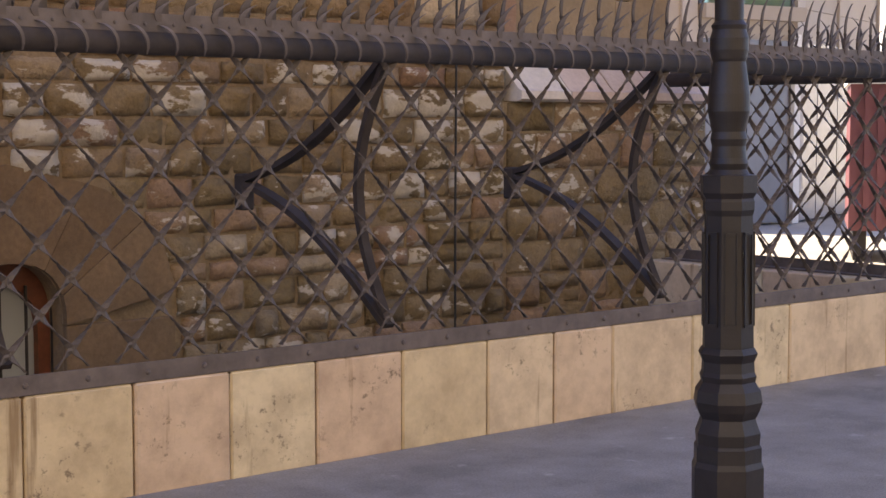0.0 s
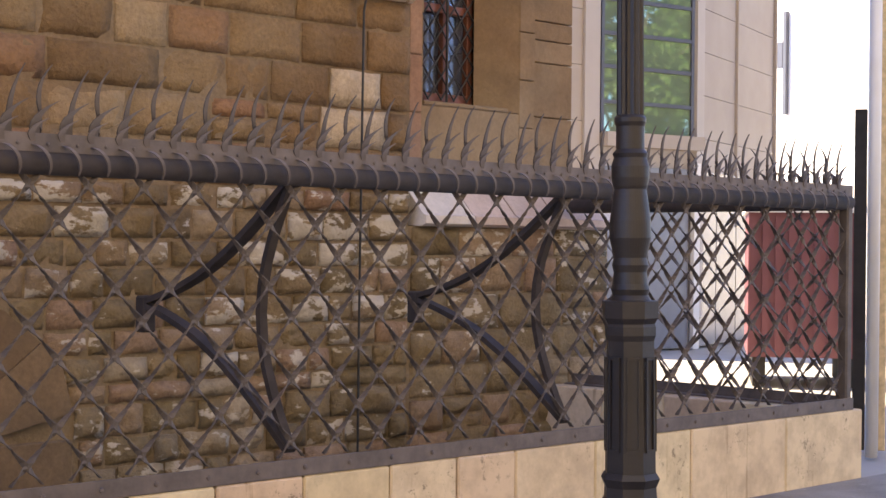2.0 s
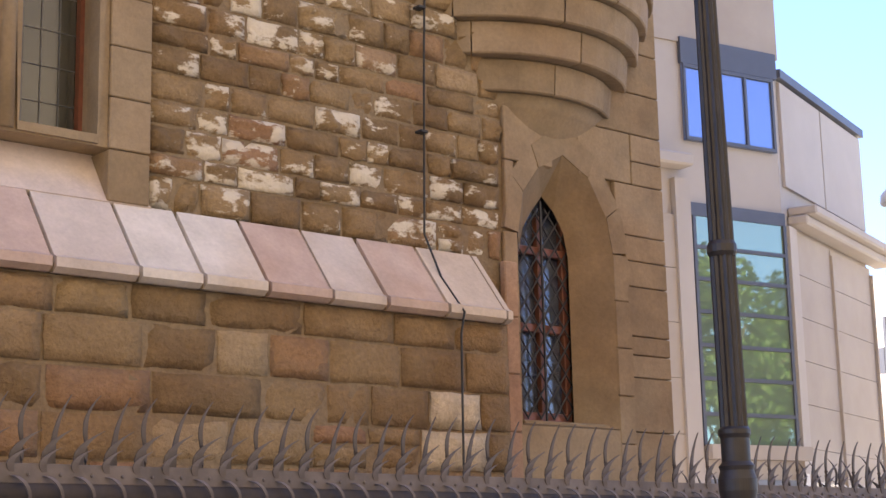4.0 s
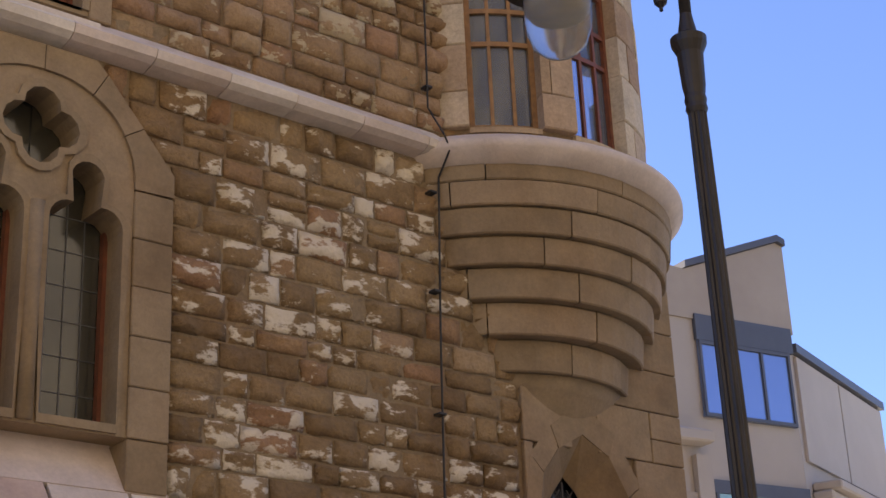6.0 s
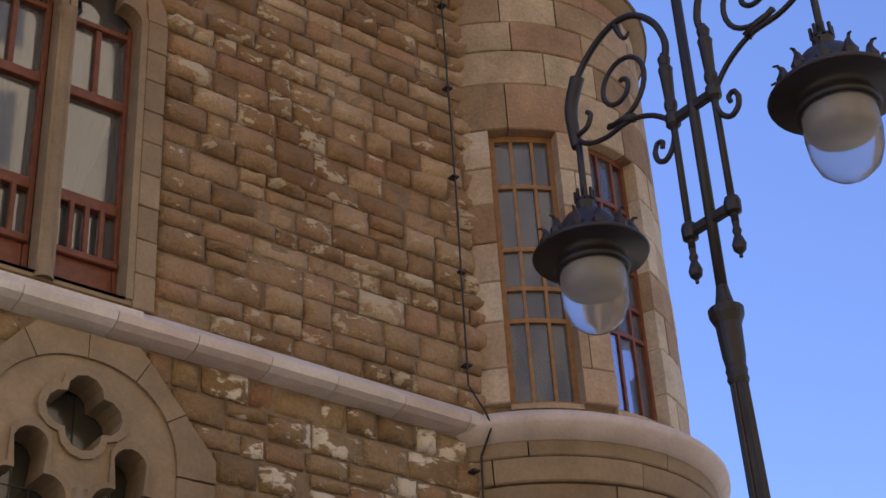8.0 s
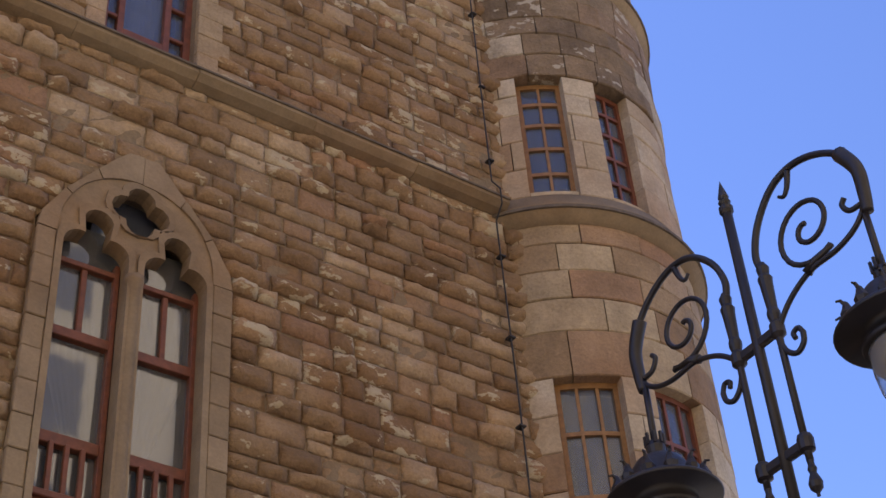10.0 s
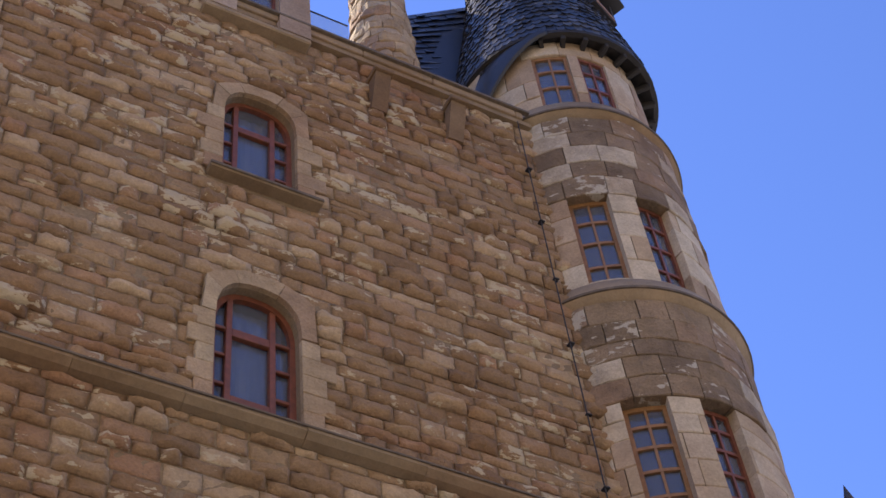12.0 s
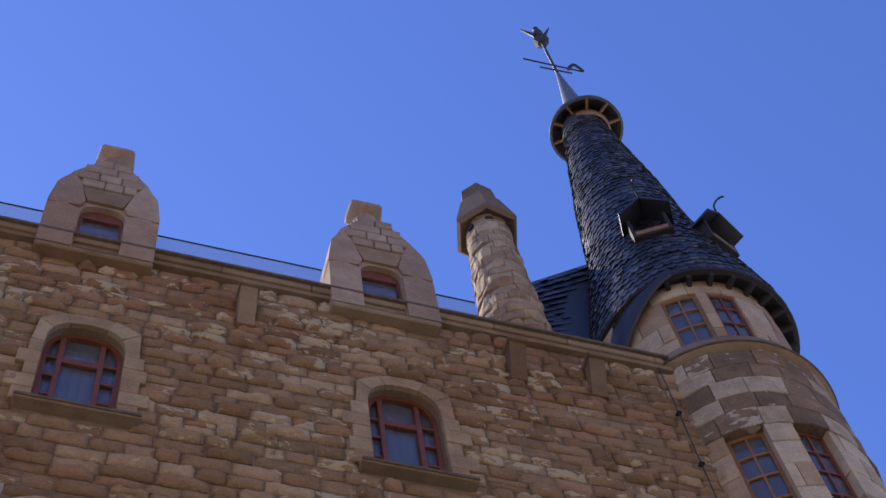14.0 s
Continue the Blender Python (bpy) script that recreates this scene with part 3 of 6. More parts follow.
def spire_radius(z):
    for (r0, z0), (r1, z1) in zip(prof, prof[1:]):
        if z0 <= z <= z1:
            return r0 + (r1 - r0) * (z - z0) / (z1 - z0)
    return prof[-1][0]


SP = (0.09, -0.13)
ST = (0.19, -0.13)
spire = part("spire", lathe([(r - 0.03, z) for r, z in prof], 40, cx=SP[0], cy=SP[1]), M_SLATE, tower, "blue-black slate spire flaring at the eaves", smooth=True)
rnd = random.Random(5)
bm = bmesh.new()
z = 22.44
while z < 31.95:
    h = 0.165 if z < 27.3 else 0.14
    r0, r1 = spire_radius(z), spire_radius(min(z + h * 1.35, 32.45))
    n = max(14, int(2 * math.pi * r0 / 0.14))
    off = rnd.random()
    for i in range(n):
        a0, a1 = 2 * math.pi * (i + off) / n, 2 * math.pi * (i + off + 0.96) / n
        lift = rnd.uniform(0.008, 0.03)
        zz = z + rnd.uniform(-0.02, 0.02)
        mid = (a0 + a1) / 2
        pts = [(a0, r0 + lift, zz + 0.03), (mid, r0 + lift * 1.1, zz - 0.015), (a1, r0 + lift, zz + 0.03), (a1, r1, zz + h * 1.35), (a0, r1, zz + h * 1.35)]
        f = [bm.verts.new((SP[0] + r * math.cos(a), SP[1] + r * math.sin(a), q)) for a, r, q in pts]
        g = [bm.verts.new((SP[0] + (r - 0.022) * math.cos(a), SP[1] + (r - 0.022) * math.sin(a), q)) for a, r, q in pts]
        bm.faces.new(f)
        for u in range(5):
            v = (u + 1) % 5
            bm.faces.new((f[u], f[v], g[v], g[u]))
    z += h
tagged(part("slate_covering", bm, M_SLATE, spire, "overlapping rough slates"), kind="stuff")
part("eaves_board", lathe([(1.26, 22.50), (1.53, 22.34), (1.61, 22.36), (1.61, 22.44), (1.34, 22.60)], 64, cx=SP[0], cy=SP[1]), M_SLATE_EDGE, spire, "dark timber eaves ring")
bm = bmesh.new()
rows = []
for i in range(15):
    a = 176 + 60 * i / 14
    drop = 1.75 * ((236 - a) / 60) ** 1.3
    c, q = math.cos(radians(a)), math.sin(radians(a))
    rows.append([bm.verts.new((SP[0] + r * c, SP[1] + r * q, h)) for r, h in ((1.44, 23.45), (1.54, 22.85 - 0.45 * drop), (1.64, 22.42 - drop), (1.60, 22.34 - drop), (1.50, 22.55 - 0.8 * drop), (1.40, 23.3))])
for u, v in zip(rows, rows[1:]):
    for i in range(6):
        bm.faces.new((u[i], u[(i + 1) % 6], v[(i + 1) % 6], v[i]))
bm.faces.new(rows[0])
bm.faces.new(list(reversed(rows[-1])))
part("eaves_sweep", bm, M_SLATE, spire, "slate eaves sweeping down to the roof", smooth=True)
for i in range(28):
    a = 2 * math.pi * i / 28
    ob = part("bracket", boxed(1.30, 1.56, -0.035, 0.035, 22.26, 22.38, 0.01), M_SLATE_EDGE, spire)
    ob.matrix_local = pose(*SP, 0, 0, 0, math.degrees(a))
part("spire_gallery", lathe([(0.46, 32.15), (0.50, 32.2), (0.50, 32.35), (0.42, 32.4), (0.42, 32.85)], 24, cx=ST[0], cy=ST[1]), M_OCHRE, spire, "small open timber gallery", smooth=True)
part("hood", lathe([(0.44, 32.70), (0.74, 32.33), (0.79, 32.35), (0.78, 32.45), (0.44, 33.0), (0.30, 33.3)], 40, cx=ST[0], cy=ST[1]), M_SLATE, spire, "round slate hood")
for i in range(10):
    ob = part("strut", boxed(0.42, 0.74, -0.022, 0.022, 32.33, 32.41), M_OCHRE, spire)
    ob.matrix_local = pose(*ST, 0, 0, 0, 36 * i)
part("finial_cone", lathe([(0.30, 33.27), (0.20, 34.1), (0.10, 35.3), (0.05, 36.0), (0.0, 36.1)], 20, cx=ST[0], cy=ST[1]), M_LEAD, spire, "pointed metal finial", smooth=True)
part("vane_rod", tube([(ST[0], ST[1], 35.9), (ST[0], ST[1], 38.5)], 0.035, 8), M_WIRE, spire)
# ---- windows of the wall ----
def resample_outer(inner, outer, c):
    """For every point of inner, the point of the outline outer in the same direction from c."""
    out = []
    for x, z in inner:
        dx, dz = x - c[0], z - c[1]
        best = None
        for (x0, z0), (x1, z1) in zip(outer, outer[1:]):
            ex, ez = x1 - x0, z1 - z0
            det = dx * ez - dz * ex
            if abs(det) < 1e-9:
                continue
            t = ((x0 - c[0]) * ez - (z0 - c[1]) * ex) / det
            u = ((x0 - c[0]) * dz - (z0 - c[1]) * dx) / det
            if t > 0 and -1e-6 <= u <= 1 + 1e-6 and (best is None or t < best):
                best = t
        best = best or 1.0
        out.append((c[0] + dx * best, c[1] + dz * best))
    return out


def lerp(p, q, f):
    return (p[0] + (q[0] - p[0]) * f, p[1] + (q[1] - p[1]) * f)


def shrink(pts, g=0.004):
    cx, cz = sum(p[0] for p in pts) / len(pts), sum(p[1] for p in pts) / len(pts)
    out = []
    for x, z in pts:
        d = math.hypot(x - cx, z - cz) or 1
        out.append((x + (cx - x) / d * g, z + (cz - z) / d * g))
    return out


def surround(parent, inner_arch, outer_arch, z0, y0, y1, mat, blocks, jambs, rnd, ragged=0.0):
    """Jamb stones and arch stones round an opening, each its own block."""
    n = len(inner_arch) - 1
    for k in range(blocks):
        i0, i1 = round(n * k / blocks), round(n * (k + 1) / blocks)
        pts = inner_arch[i0:i1 + 1] + list(reversed(outer_arch[i0:i1 + 1]))
        bm = plate([shrink(pts)], y0 - rnd.uniform(0, 0.012), y1)
        part("arch_stone", bm, mat, parent)
    for side in (0, -1):
        xi, zi = inner_arch[side]
        xo = outer_arch[side][0]
        z = z0
        top = min(zi, outer_arch[side][1])
        for k in range(jambs):
            h = (top - z0) / jambs
            e = (rnd.uniform(0, ragged) + (ragged if k % 2 else 0)) * (1 if xo > xi else -1)
            a, b = sorted((xi, xo + e))
            part("jamb_stone", boxed(a + 0.002, b - 0.002, y0 - rnd.uniform(0, 0.012), y1, z + 0.003, z + h - 0.003, 0.008), mat, parent)
            z += h


def bars(parent, specs, y, mat, name="glazing_bar", d=0.045):
    for x0, x1, z0, z1 in specs:
        part(name, boxed(x0, x1, y - d / 2, y + d / 2, z0, z1, 0.006), mat, parent)


def pointed(b, hw, spring, top, n=12):
    """Open arch line from the left spring to the right spring."""
    out = []
    for i in range(n + 1):
        a = math.pi * (1 - i / n)
        c, s = math.cos(a), math.sin(a)
        out.append((b + hw * math.copysign(abs(c) ** 0.95, c), spring + (top - spring) * abs(s) ** 0.9))
    return out


def ground_window(b, k):
    w = thing("window", "twin lancet window with leaded glass and a quatrefoil above", "window", (0, 0, 0), "ground floor windows")
    rnd = random.Random(100 + k)
    inner = pointed(b, 0.72, 6.12, 6.84, 24)
    outer = resample_outer(inner, gf_outer[k], (b, 6.1))
    surround(w, inner, outer, 4.0, WALL_Y - 0.035, WALL_Y + 0.30, M_ASHLAR, 6, 6, rnd)
    line = [(b - 0.72, 4.36)] + inner + [(b + 0.72, 4.36)]
    holes = [arch_trefoil(b - 0.36, 0.28, 4.42, 5.78, 0.46), arch_trefoil(b + 0.36, 0.28, 4.42, 5.78, 0.46), quatrefoil(b, 6.42, 0.27)]
    part("tracery", plate([line] + holes, WALL_Y - 0.02, WALL_Y + 0.24), M_ASHLAR, w, "carved stone tracery")
    for h in (arch_trefoil(b - 0.36, 0.272, 4.43, 5.78, 0.455), arch_trefoil(b + 0.36, 0.272, 4.43, 5.78, 0.455), quatrefoil(b, 6.42, 0.263)):
        c = (sum(p[0] for p in h) / len(h), sum(p[1] for p in h) / len(h))
        grown = [(x + (x - c[0]) / (math.hypot(x - c[0], z - c[1]) or 1) * 0.06, z + (z - c[1]) / (math.hypot(x - c[0], z - c[1]) or 1) * 0.06) for x, z in h]
        part("moulding", plate([grown, h], WALL_Y - 0.048, WALL_Y + 0.10), M_ASHLAR, w, "raised moulding round the lobes")
    part("mullion", tube([(b, WALL_Y - 0.03, 4.38), (b, WALL_Y - 0.03, 5.86)], 0.055, 12), M_ASHLAR, w, smooth=True)
    for s in (-1, 1):
        pane = part("pane", boxed(b + s * 0.36 - 0.30, b + s * 0.36 + 0.30, WALL_Y + 0.245, WALL_Y + 0.255, 4.40, 6.70), M_LEAD_GLASS, w, "dull leaded glass")
        for i in range(1, 4):
            x = b + s * 0.36 - 0.265 + 0.53 * i / 4
            part("lead_came", boxed(x - 0.004, x + 0.004, WALL_Y + 0.238, WALL_Y + 0.244, 4.42, 6.2), M_LEAD, pane)
        for i in range(1, 7):
            z = 4.42 + 0.25 * i
            part("lead_came", boxed(b + s * 0.36 - 0.265, b + s * 0.36 + 0.265, WALL_Y + 0.238, WALL_Y + 0.243, z - 0.003, z + 0.003), M_LEAD, pane)
        for q in (-1, 1):
            x = b + s * 0.36 + q * 0.272
            part("inner_frame", boxed(x - 0.022, x + 0.022, WALL_Y + 0.18, WALL_Y + 0.237, 4.42, 5.85), M_WOOD, w)
    part("pane", boxed(b - 0.5, b + 0.5, WALL_Y + 0.262, WALL_Y + 0.270, 6.0, 6.95), M_LEAD_GLASS, w)
    sill = bmesh.new()
    f = [sill.verts.new(p) for p in ((b - 1.05, 8.97, 4.0), (b + 1.05, 8.97, 4.0), (b + 0.74, WALL_Y + 0.24, 4.40), (b - 0.74, WALL_Y + 0.24, 4.40))]
    g = [sill.verts.new((v.co.x, v.co.y + 0.12, 3.9)) for v in f]
    sill.faces.new(f)
    for i in range(4):
        sill.faces.new((f[i], f[(i + 1) % 4], g[(i + 1) % 4], g[i]))
    part("sill", sill, M_PINK, w, "sloping pinkish stone sill")


def first_window(b, k):
    w = thing("window", "tall twin arched window with red-brown timber frames and balustrade", "window", (0, 0, 0), "first floor windows")
    rnd = random.Random(200 + k)
    inner = pointed(b, 0.68, 10.0, 10.80, 24)
    outer = resample_outer(inner, f1_outer[k], (b, 9.98))
    surround(w, inner, outer, 7.34, WALL_Y - 0.03, WALL_Y + 0.30, M_ASHLAR, 6, 9, rnd)
    line = [(b - 0.68, 7.36)] + inner + [(b + 0.68, 7.36)]
    arches = [arch_trefoil(b + q * 0.345, 0.285, 7.39, 9.93, 0.42) for q in (-1, 1)] + [quatrefoil(b, 10.48, 0.25)]
    part("tracery", plate([line] + arches, WALL_Y - 0.018, WALL_Y + 0.13), M_ASHLAR, w, "lobed stone tracery")
    for h in [arch_trefoil(b + q * 0.345, 0.278, 7.40, 9.93, 0.415) for q in (-1, 1)] + [quatrefoil(b, 10.48, 0.243)]:
        c = (sum(p[0] for p in h) / len(h), sum(p[1] for p in h) / len(h))
        grown = [(x + (0.055 if x > c[0] else -0.055), z + (0.05 if z > c[1] else 0.0)) for x, z in h]
        part("moulding", plate([grown, h], WALL_Y - 0.042, WALL_Y + 0.06), M_ASHLAR, w, "raised moulding round the lobes")
    part("mullion", lathe([(0.075, 7.36), (0.075, 7.46), (0.056, 7.52), (0.056, 9.66), (0.08, 9.74), (0.08, 9.80), (0, 9.80)], 12, cx=b, cy=WALL_Y - 0.01), M_ASHLAR, w, smooth=True)
    part("pane", boxed(b - 0.3, b + 0.3, WALL_Y + 0.25, WALL_Y + 0.26, 10.1, 10.8), M_GLASS, w)
    for s in (-1, 1):
        x0, x1 = (b - 0.64, b - 0.06) if s < 0 else (b + 0.06, b + 0.64)
        Y = WALL_Y + 0.17
        part("pane", boxed(x0, x1, Y + 0.02, Y + 0.028, 7.40, 10.32), M_MIRROR_GLASS, w)
        bars(w, [(x0, x0 + 0.045, 7.40, 10.0), (x1 - 0.045, x1, 7.40, 10.0)], Y, M_WOOD, "frame", 0.07)
        bars(w, [(x0 + 0.045, x1 - 0.045, 9.14, 9.23), (x0 + 0.045, x1 - 0.045, 9.86, 9.91), (x0 + 0.045, x1 - 0.045, 8.17, 8.27)], Y - 0.005, M_WOOD, "transom", 0.07)
        xm = (x0 + x1) / 2
        bars(w, [(xm - 0.025, xm + 0.025, 9.23, 9.86)], Y, M_WOOD)
        part("panel", boxed(x0 + 0.045, x1 - 0.045, Y - 0.03, Y + 0.018, 7.40, 7.72, 0.01), M_WOOD, w)
        for i in range(1, 4):
            xb = x0 + 0.045 + (x1 - x0 - 0.09) * i / 4
            part("baluster", boxed(xb - 0.02, xb + 0.02, Y - 0.06, Y - 0.02, 7.72, 8.18, 0.005), M_WOOD, w)
        part("rail", boxed(x0 + 0.02, x1 - 0.02, Y - 0.075, Y - 0.01, 7.70, 7.76, 0.008), M_WOOD, w)
        bm = bmesh.new()
        nn = 24
        tops = [[bm.verts.new((x0 + 0.05 + (x1 - x0 - 0.1) * (i / nn if z > 8.8 else i / nn * (0.45 if s < 0 else 0.4) + (0.5 if s < 0 else 0.05)), Y + 0.10 + 0.018 * math.sin(i * 1.9), z)) for i in range(nn + 1)] for z in (9.9, 9.1, 8.3, 7.8)]
        for p, q in zip(tops, tops[1:]):
            for i in range(nn):
                bm.faces.new((p[i], p[i + 1], q[i + 1], q[i]))
        part("curtain", bm, M_CURTAIN, w, "pale gathered curtain", smooth=True)
    bm = bmesh.new()
    f = [bm.verts.new(p) for p in ((b - 0.72, 8.86, 7.26), (b + 0.72, 8.86, 7.26), (b + 0.66, WALL_Y + 0.2, 7.42), (b - 0.66, WALL_Y + 0.2, 7.42))]
    g = [bm.verts.new((v.co.x, v.co.y, 7.2)) for v in f]
    bm.faces.new(f)
    for i in range(4):
        bm.faces.new((f[i], f[(i + 1) % 4], g[(i + 1) % 4], g[i]))
    part("sill", bm, M_PINK, w, "pale sloping sill")


def upper_window(b, z0, spring, top, k, sill):
    w = thing("window", "arched window with red-brown casement in a pale rough stone surround", "window", (0, 0, 0), "upper floor windows")
    rnd = random.Random(300 + k)
    full = arch_round(b, 0.45, z0, spring, top)
    inner = full[1:-1]
    outer = resample_outer(inner, [(b - 0.60, z0)] + [(b - 0.60, spring), (b - 0.56, top - 0.02), (b - 0.2, top + 0.2), (b + 0.22, top + 0.22), (b + 0.6, top + 0.02), (b + 0.62, spring), (b + 0.62, z0)], (b, spring - 0.02))
    surround(w, inner, outer, z0, WALL_Y - 0.03, WALL_Y + 0.32, M_PALE_ROUGH, 5, 5, rnd, 0.10)
    Y = WALL_Y + 0.17
    part("pane", plate([full], Y + 0.02, Y + 0.03), M_GLASS, w)
    ring = [lerp(p, (b, spring), 0.12) for p in inner]
    fr = [(b - 0.45, z0 + 0.002)] + inner + [(b + 0.45, z0 + 0.002), (b + 0.375, z0 + 0.002)] + list(reversed(ring)) + [(b - 0.375, z0 + 0.002)]
    part("frame", plate([fr], Y - 0.045, Y + 0.018), M_WOOD, w)
    H = top - z0
    xa, xb = b - 0.25, b + 0.21
    bars(w, [(xa - 0.032, xa + 0.032, z0, z0 + H * 0.93), (xb - 0.032, xb + 0.032, z0, z0 + H * 0.93)], Y - 0.01, M_WOOD, "mullion", 0.07)
    bars(w, [(xa + 0.03, xb - 0.03, z0 + H * 0.64, z0 + H * 0.70), (xa + 0.03, xb - 0.03, z0 + H * 0.14, z0 + H * 0.185), (b - 0.42, b + 0.42, z0, z0 + 0.05)], Y - 0.012, M_WOOD, "transom", 0.06)
    bars(w, [(b - 0.02 - 0.02, b - 0.02 + 0.02, z0 + 0.05, z0 + H * 0.14)], Y - 0.01, M_WOOD)
    for f in (0.25, 0.47, 0.68):
        bars(w, [(b - 0.4, xa - 0.03, z0 + H * f, z0 + H * f + 0.04), (xb + 0.03, b + 0.4, z0 + H * f, z0 + H * f + 0.04)], Y - 0.01, M_WOOD)
    bm = bmesh.new()
    for i in range(20):
        p = [bm.verts.new((b - 0.36 + 0.72 * (i + j) / 20, Y + 0.12 + 0.012 * math.sin((i + j) * 2.1), z)) for j, z in ((0, z0), (1, z0), (1, top - 0.1), (0, top - 0.1))]
        bm.faces.new(p)
    part("curtain", bm, M_VOILE, w, "thin grey-blue net curtain")
    if sill:
        part("sill", boxed(b - 0.62, b + 0.72, WALL_Y - 0.13, WALL_Y + 0.25, z0 - 0.10, z0 - 0.005, 0.015), M_ASHLAR, w)
        part("drip_edge", boxed(b - 0.62, b + 0.72, WALL_Y - 0.15, WALL_Y - 0.125, z0 - 0.085, z0 - 0.04, 0.006), M_GUTTER, w)


for k, b in enumerate(GF_BAYS):
    ground_window(b, k)
for k, b in enumerate(F1_BAYS):
    first_window(b, k)
for k, b in enumerate(BAYS):
    upper_window(b, 12.44, 13.75, 14.36, k, False)
    upper_window(b, 16.24, 17.55, 18.10, k + 5, True)


# ---- corner window under the turret ----
cw = thing("window", "narrow arched window behind a diamond iron grille", "window")
cw_in = corner_hole
inn = [(8.77, 2.78), (8.77, 4.15), (8.82, 4.36), (8.93, 4.52), (9.05, 4.66), (9.18, 4.55), (9.29, 4.38), (9.34, 4.15), (9.34, 2.78)]
rev = bmesh.new()
o, i_ = [rev.verts.new((x, WALL_Y - 0.012, z)) for x, z in corner_hole], [rev.verts.new((x, WALL_Y + 0.22, z)) for x, z in inn]
for q in range(len(o) - 1):
    rev.faces.new((o[q], o[q + 1], i_[q + 1], i_[q]))
rev.faces.new((o[0], i_[0], i_[-1], o[-1]))
part("splayed_reveal", rev, M_ASHLAR, cw, "smooth splayed stone reveal")
part("apron_stone", boxed(8.52, 9.66, WALL_Y - 0.012, WALL_Y + 0.03, 2.26, 2.716, 0.008), M_ASHLAR, cw)
arch_in = corner_hole[1:-1]
arch_out = resample_outer(arch_in, [(8.4, 2.4), (8.4, 4.3), (8.5, 4.85), (9.08, 5.25), (9.66, 4.9), (9.84, 4.3), (9.84, 2.4)], (9.08, 4.15))
surround(cw, arch_in, arch_out, 2.2, WALL_Y - 0.01, WALL_Y + 0.03, M_ASHLAR, 5, 5, random.Random(7))
part("pane", boxed(8.72, 9.42, WALL_Y + 0.34, WALL_Y + 0.35, 2.72, 4.72), M_GLASS, cw)
for x in (8.79, 9.07, 9.35):
    part("frame", boxed(x - 0.03, x + 0.03, WALL_Y + 0.28, WALL_Y + 0.335, 2.76, 4.5, 0.005), M_WOOD, cw)
for z in (2.82, 3.55, 4.20):
    part("transom", boxed(8.76, 9.38, WALL_Y + 0.275, WALL_Y + 0.33, z - 0.035, z + 0.035, 0.005), M_WOOD, cw)
for i in range(-4, 12):
    for s in (-1, 1):
        z = 2.5 + 0.19 * i
        lo, hi = (8.76, z), (9.38, z + 0.8)
        t0, t1 = max(0.0, (2.80 - z) / 0.8), min(1.0, (4.56 - z) / 0.8)
        if t1 - t0 > 0.05:
            P = [(8.76 + 0.62 * t, WALL_Y + 0.25, z + 0.8 * t) for t in (t0, t1)]
            if s < 0:
                P = [(18.14 - x, y, q) for x, y, q in P]
            part("grille_bar", tube(P, 0.008, 6), M_POST, cw)
part("grille_upright", tube([(9.05, WALL_Y + 0.24, 2.78), (9.05, WALL_Y + 0.24, 4.62)], 0.012, 6), M_POST, cw)
part("sill", boxed(8.60, 9.58, WALL_Y + 0.035, WALL_Y + 0.35, 2.66, 2.76, 0.01), M_ASHLAR, cw)
for k in range(4):
    part("quoin", boxed(8.36, 8.50, WALL_Y - 0.05, WALL_Y + 0.02, 2.2 + 0.45 * k, 2.645 + 0.45 * k, 0.01), M_REDDISH, cw, "reddish quoin stone")

# ---- basement arch ----
bw = thing("basement_window", "small arched basement opening with a red frame", "window")
ain = base_hole[1:-1]
aout = resample_outer(ain, [(2.95, -0.6), (2.95, 0.3), (3.1, 0.8), (3.5, 1.2), (4.12, 1.36), (4.75, 1.21), (5.15, 0.88), (5.3, 0.35), (5.3, -0.6)], (4.12, 0.3))
surround(bw, ain, aout, -0.6, LOW_Y - 0.01, LOW_Y + 0.2, M_ARCH, 7, 3, random.Random(8))
part("frame", plate([base_hole, [lerp(p, (4.12, 0.1), 0.22) for p in base_hole]], LOW_Y + 0.2, LOW_Y + 0.26), M_WOOD, bw)
part("pane", boxed(3.74, 4.5, LOW_Y + 0.27, LOW_Y + 0.28, -0.6, 0.78), M_FROSTED, bw)
for i in range(5):
    part("grille_bar", tube([(3.80 + 0.17 * i, LOW_Y + 0.17, -0.55), (3.80 + 0.17 * i, LOW_Y + 0.17, 0.62)], 0.01, 6), M_POST, bw)

# ---- string courses and sloping ledge ----
def moulded(x0, x1, prof_yz):
    bm = bmesh.new()
    a = [bm.verts.new((x0, y, z)) for y, z in prof_yz]
    b = [bm.verts.new((x1, y, z)) for y, z in prof_yz]
    n = len(prof_yz)
    for i in range(n):
        j = (i + 1) % n
        bm.faces.new((a[i], a[j], b[j], b[i]))
    bm.faces.new(list(reversed(a)))
    bm.faces.new(b)
    return bm


def run(parent, name, x0, x1, width, prof_yz, mat, seed, gap=0.006, skip=()):
    rnd = random.Random(seed)
    x = x0
    while x < x1 - 0.02:
        w = min(width * rnd.uniform(0.85, 1.15), x1 - x)
        if not any(s0 < x + w / 2 < s1 for s0, s1 in skip):
            d = rnd.uniform(-0.006, 0.006)
            part(name, moulded(x, x + w - gap, [(y + d, z) for y, z in prof_yz]), mat, parent)
        x += w


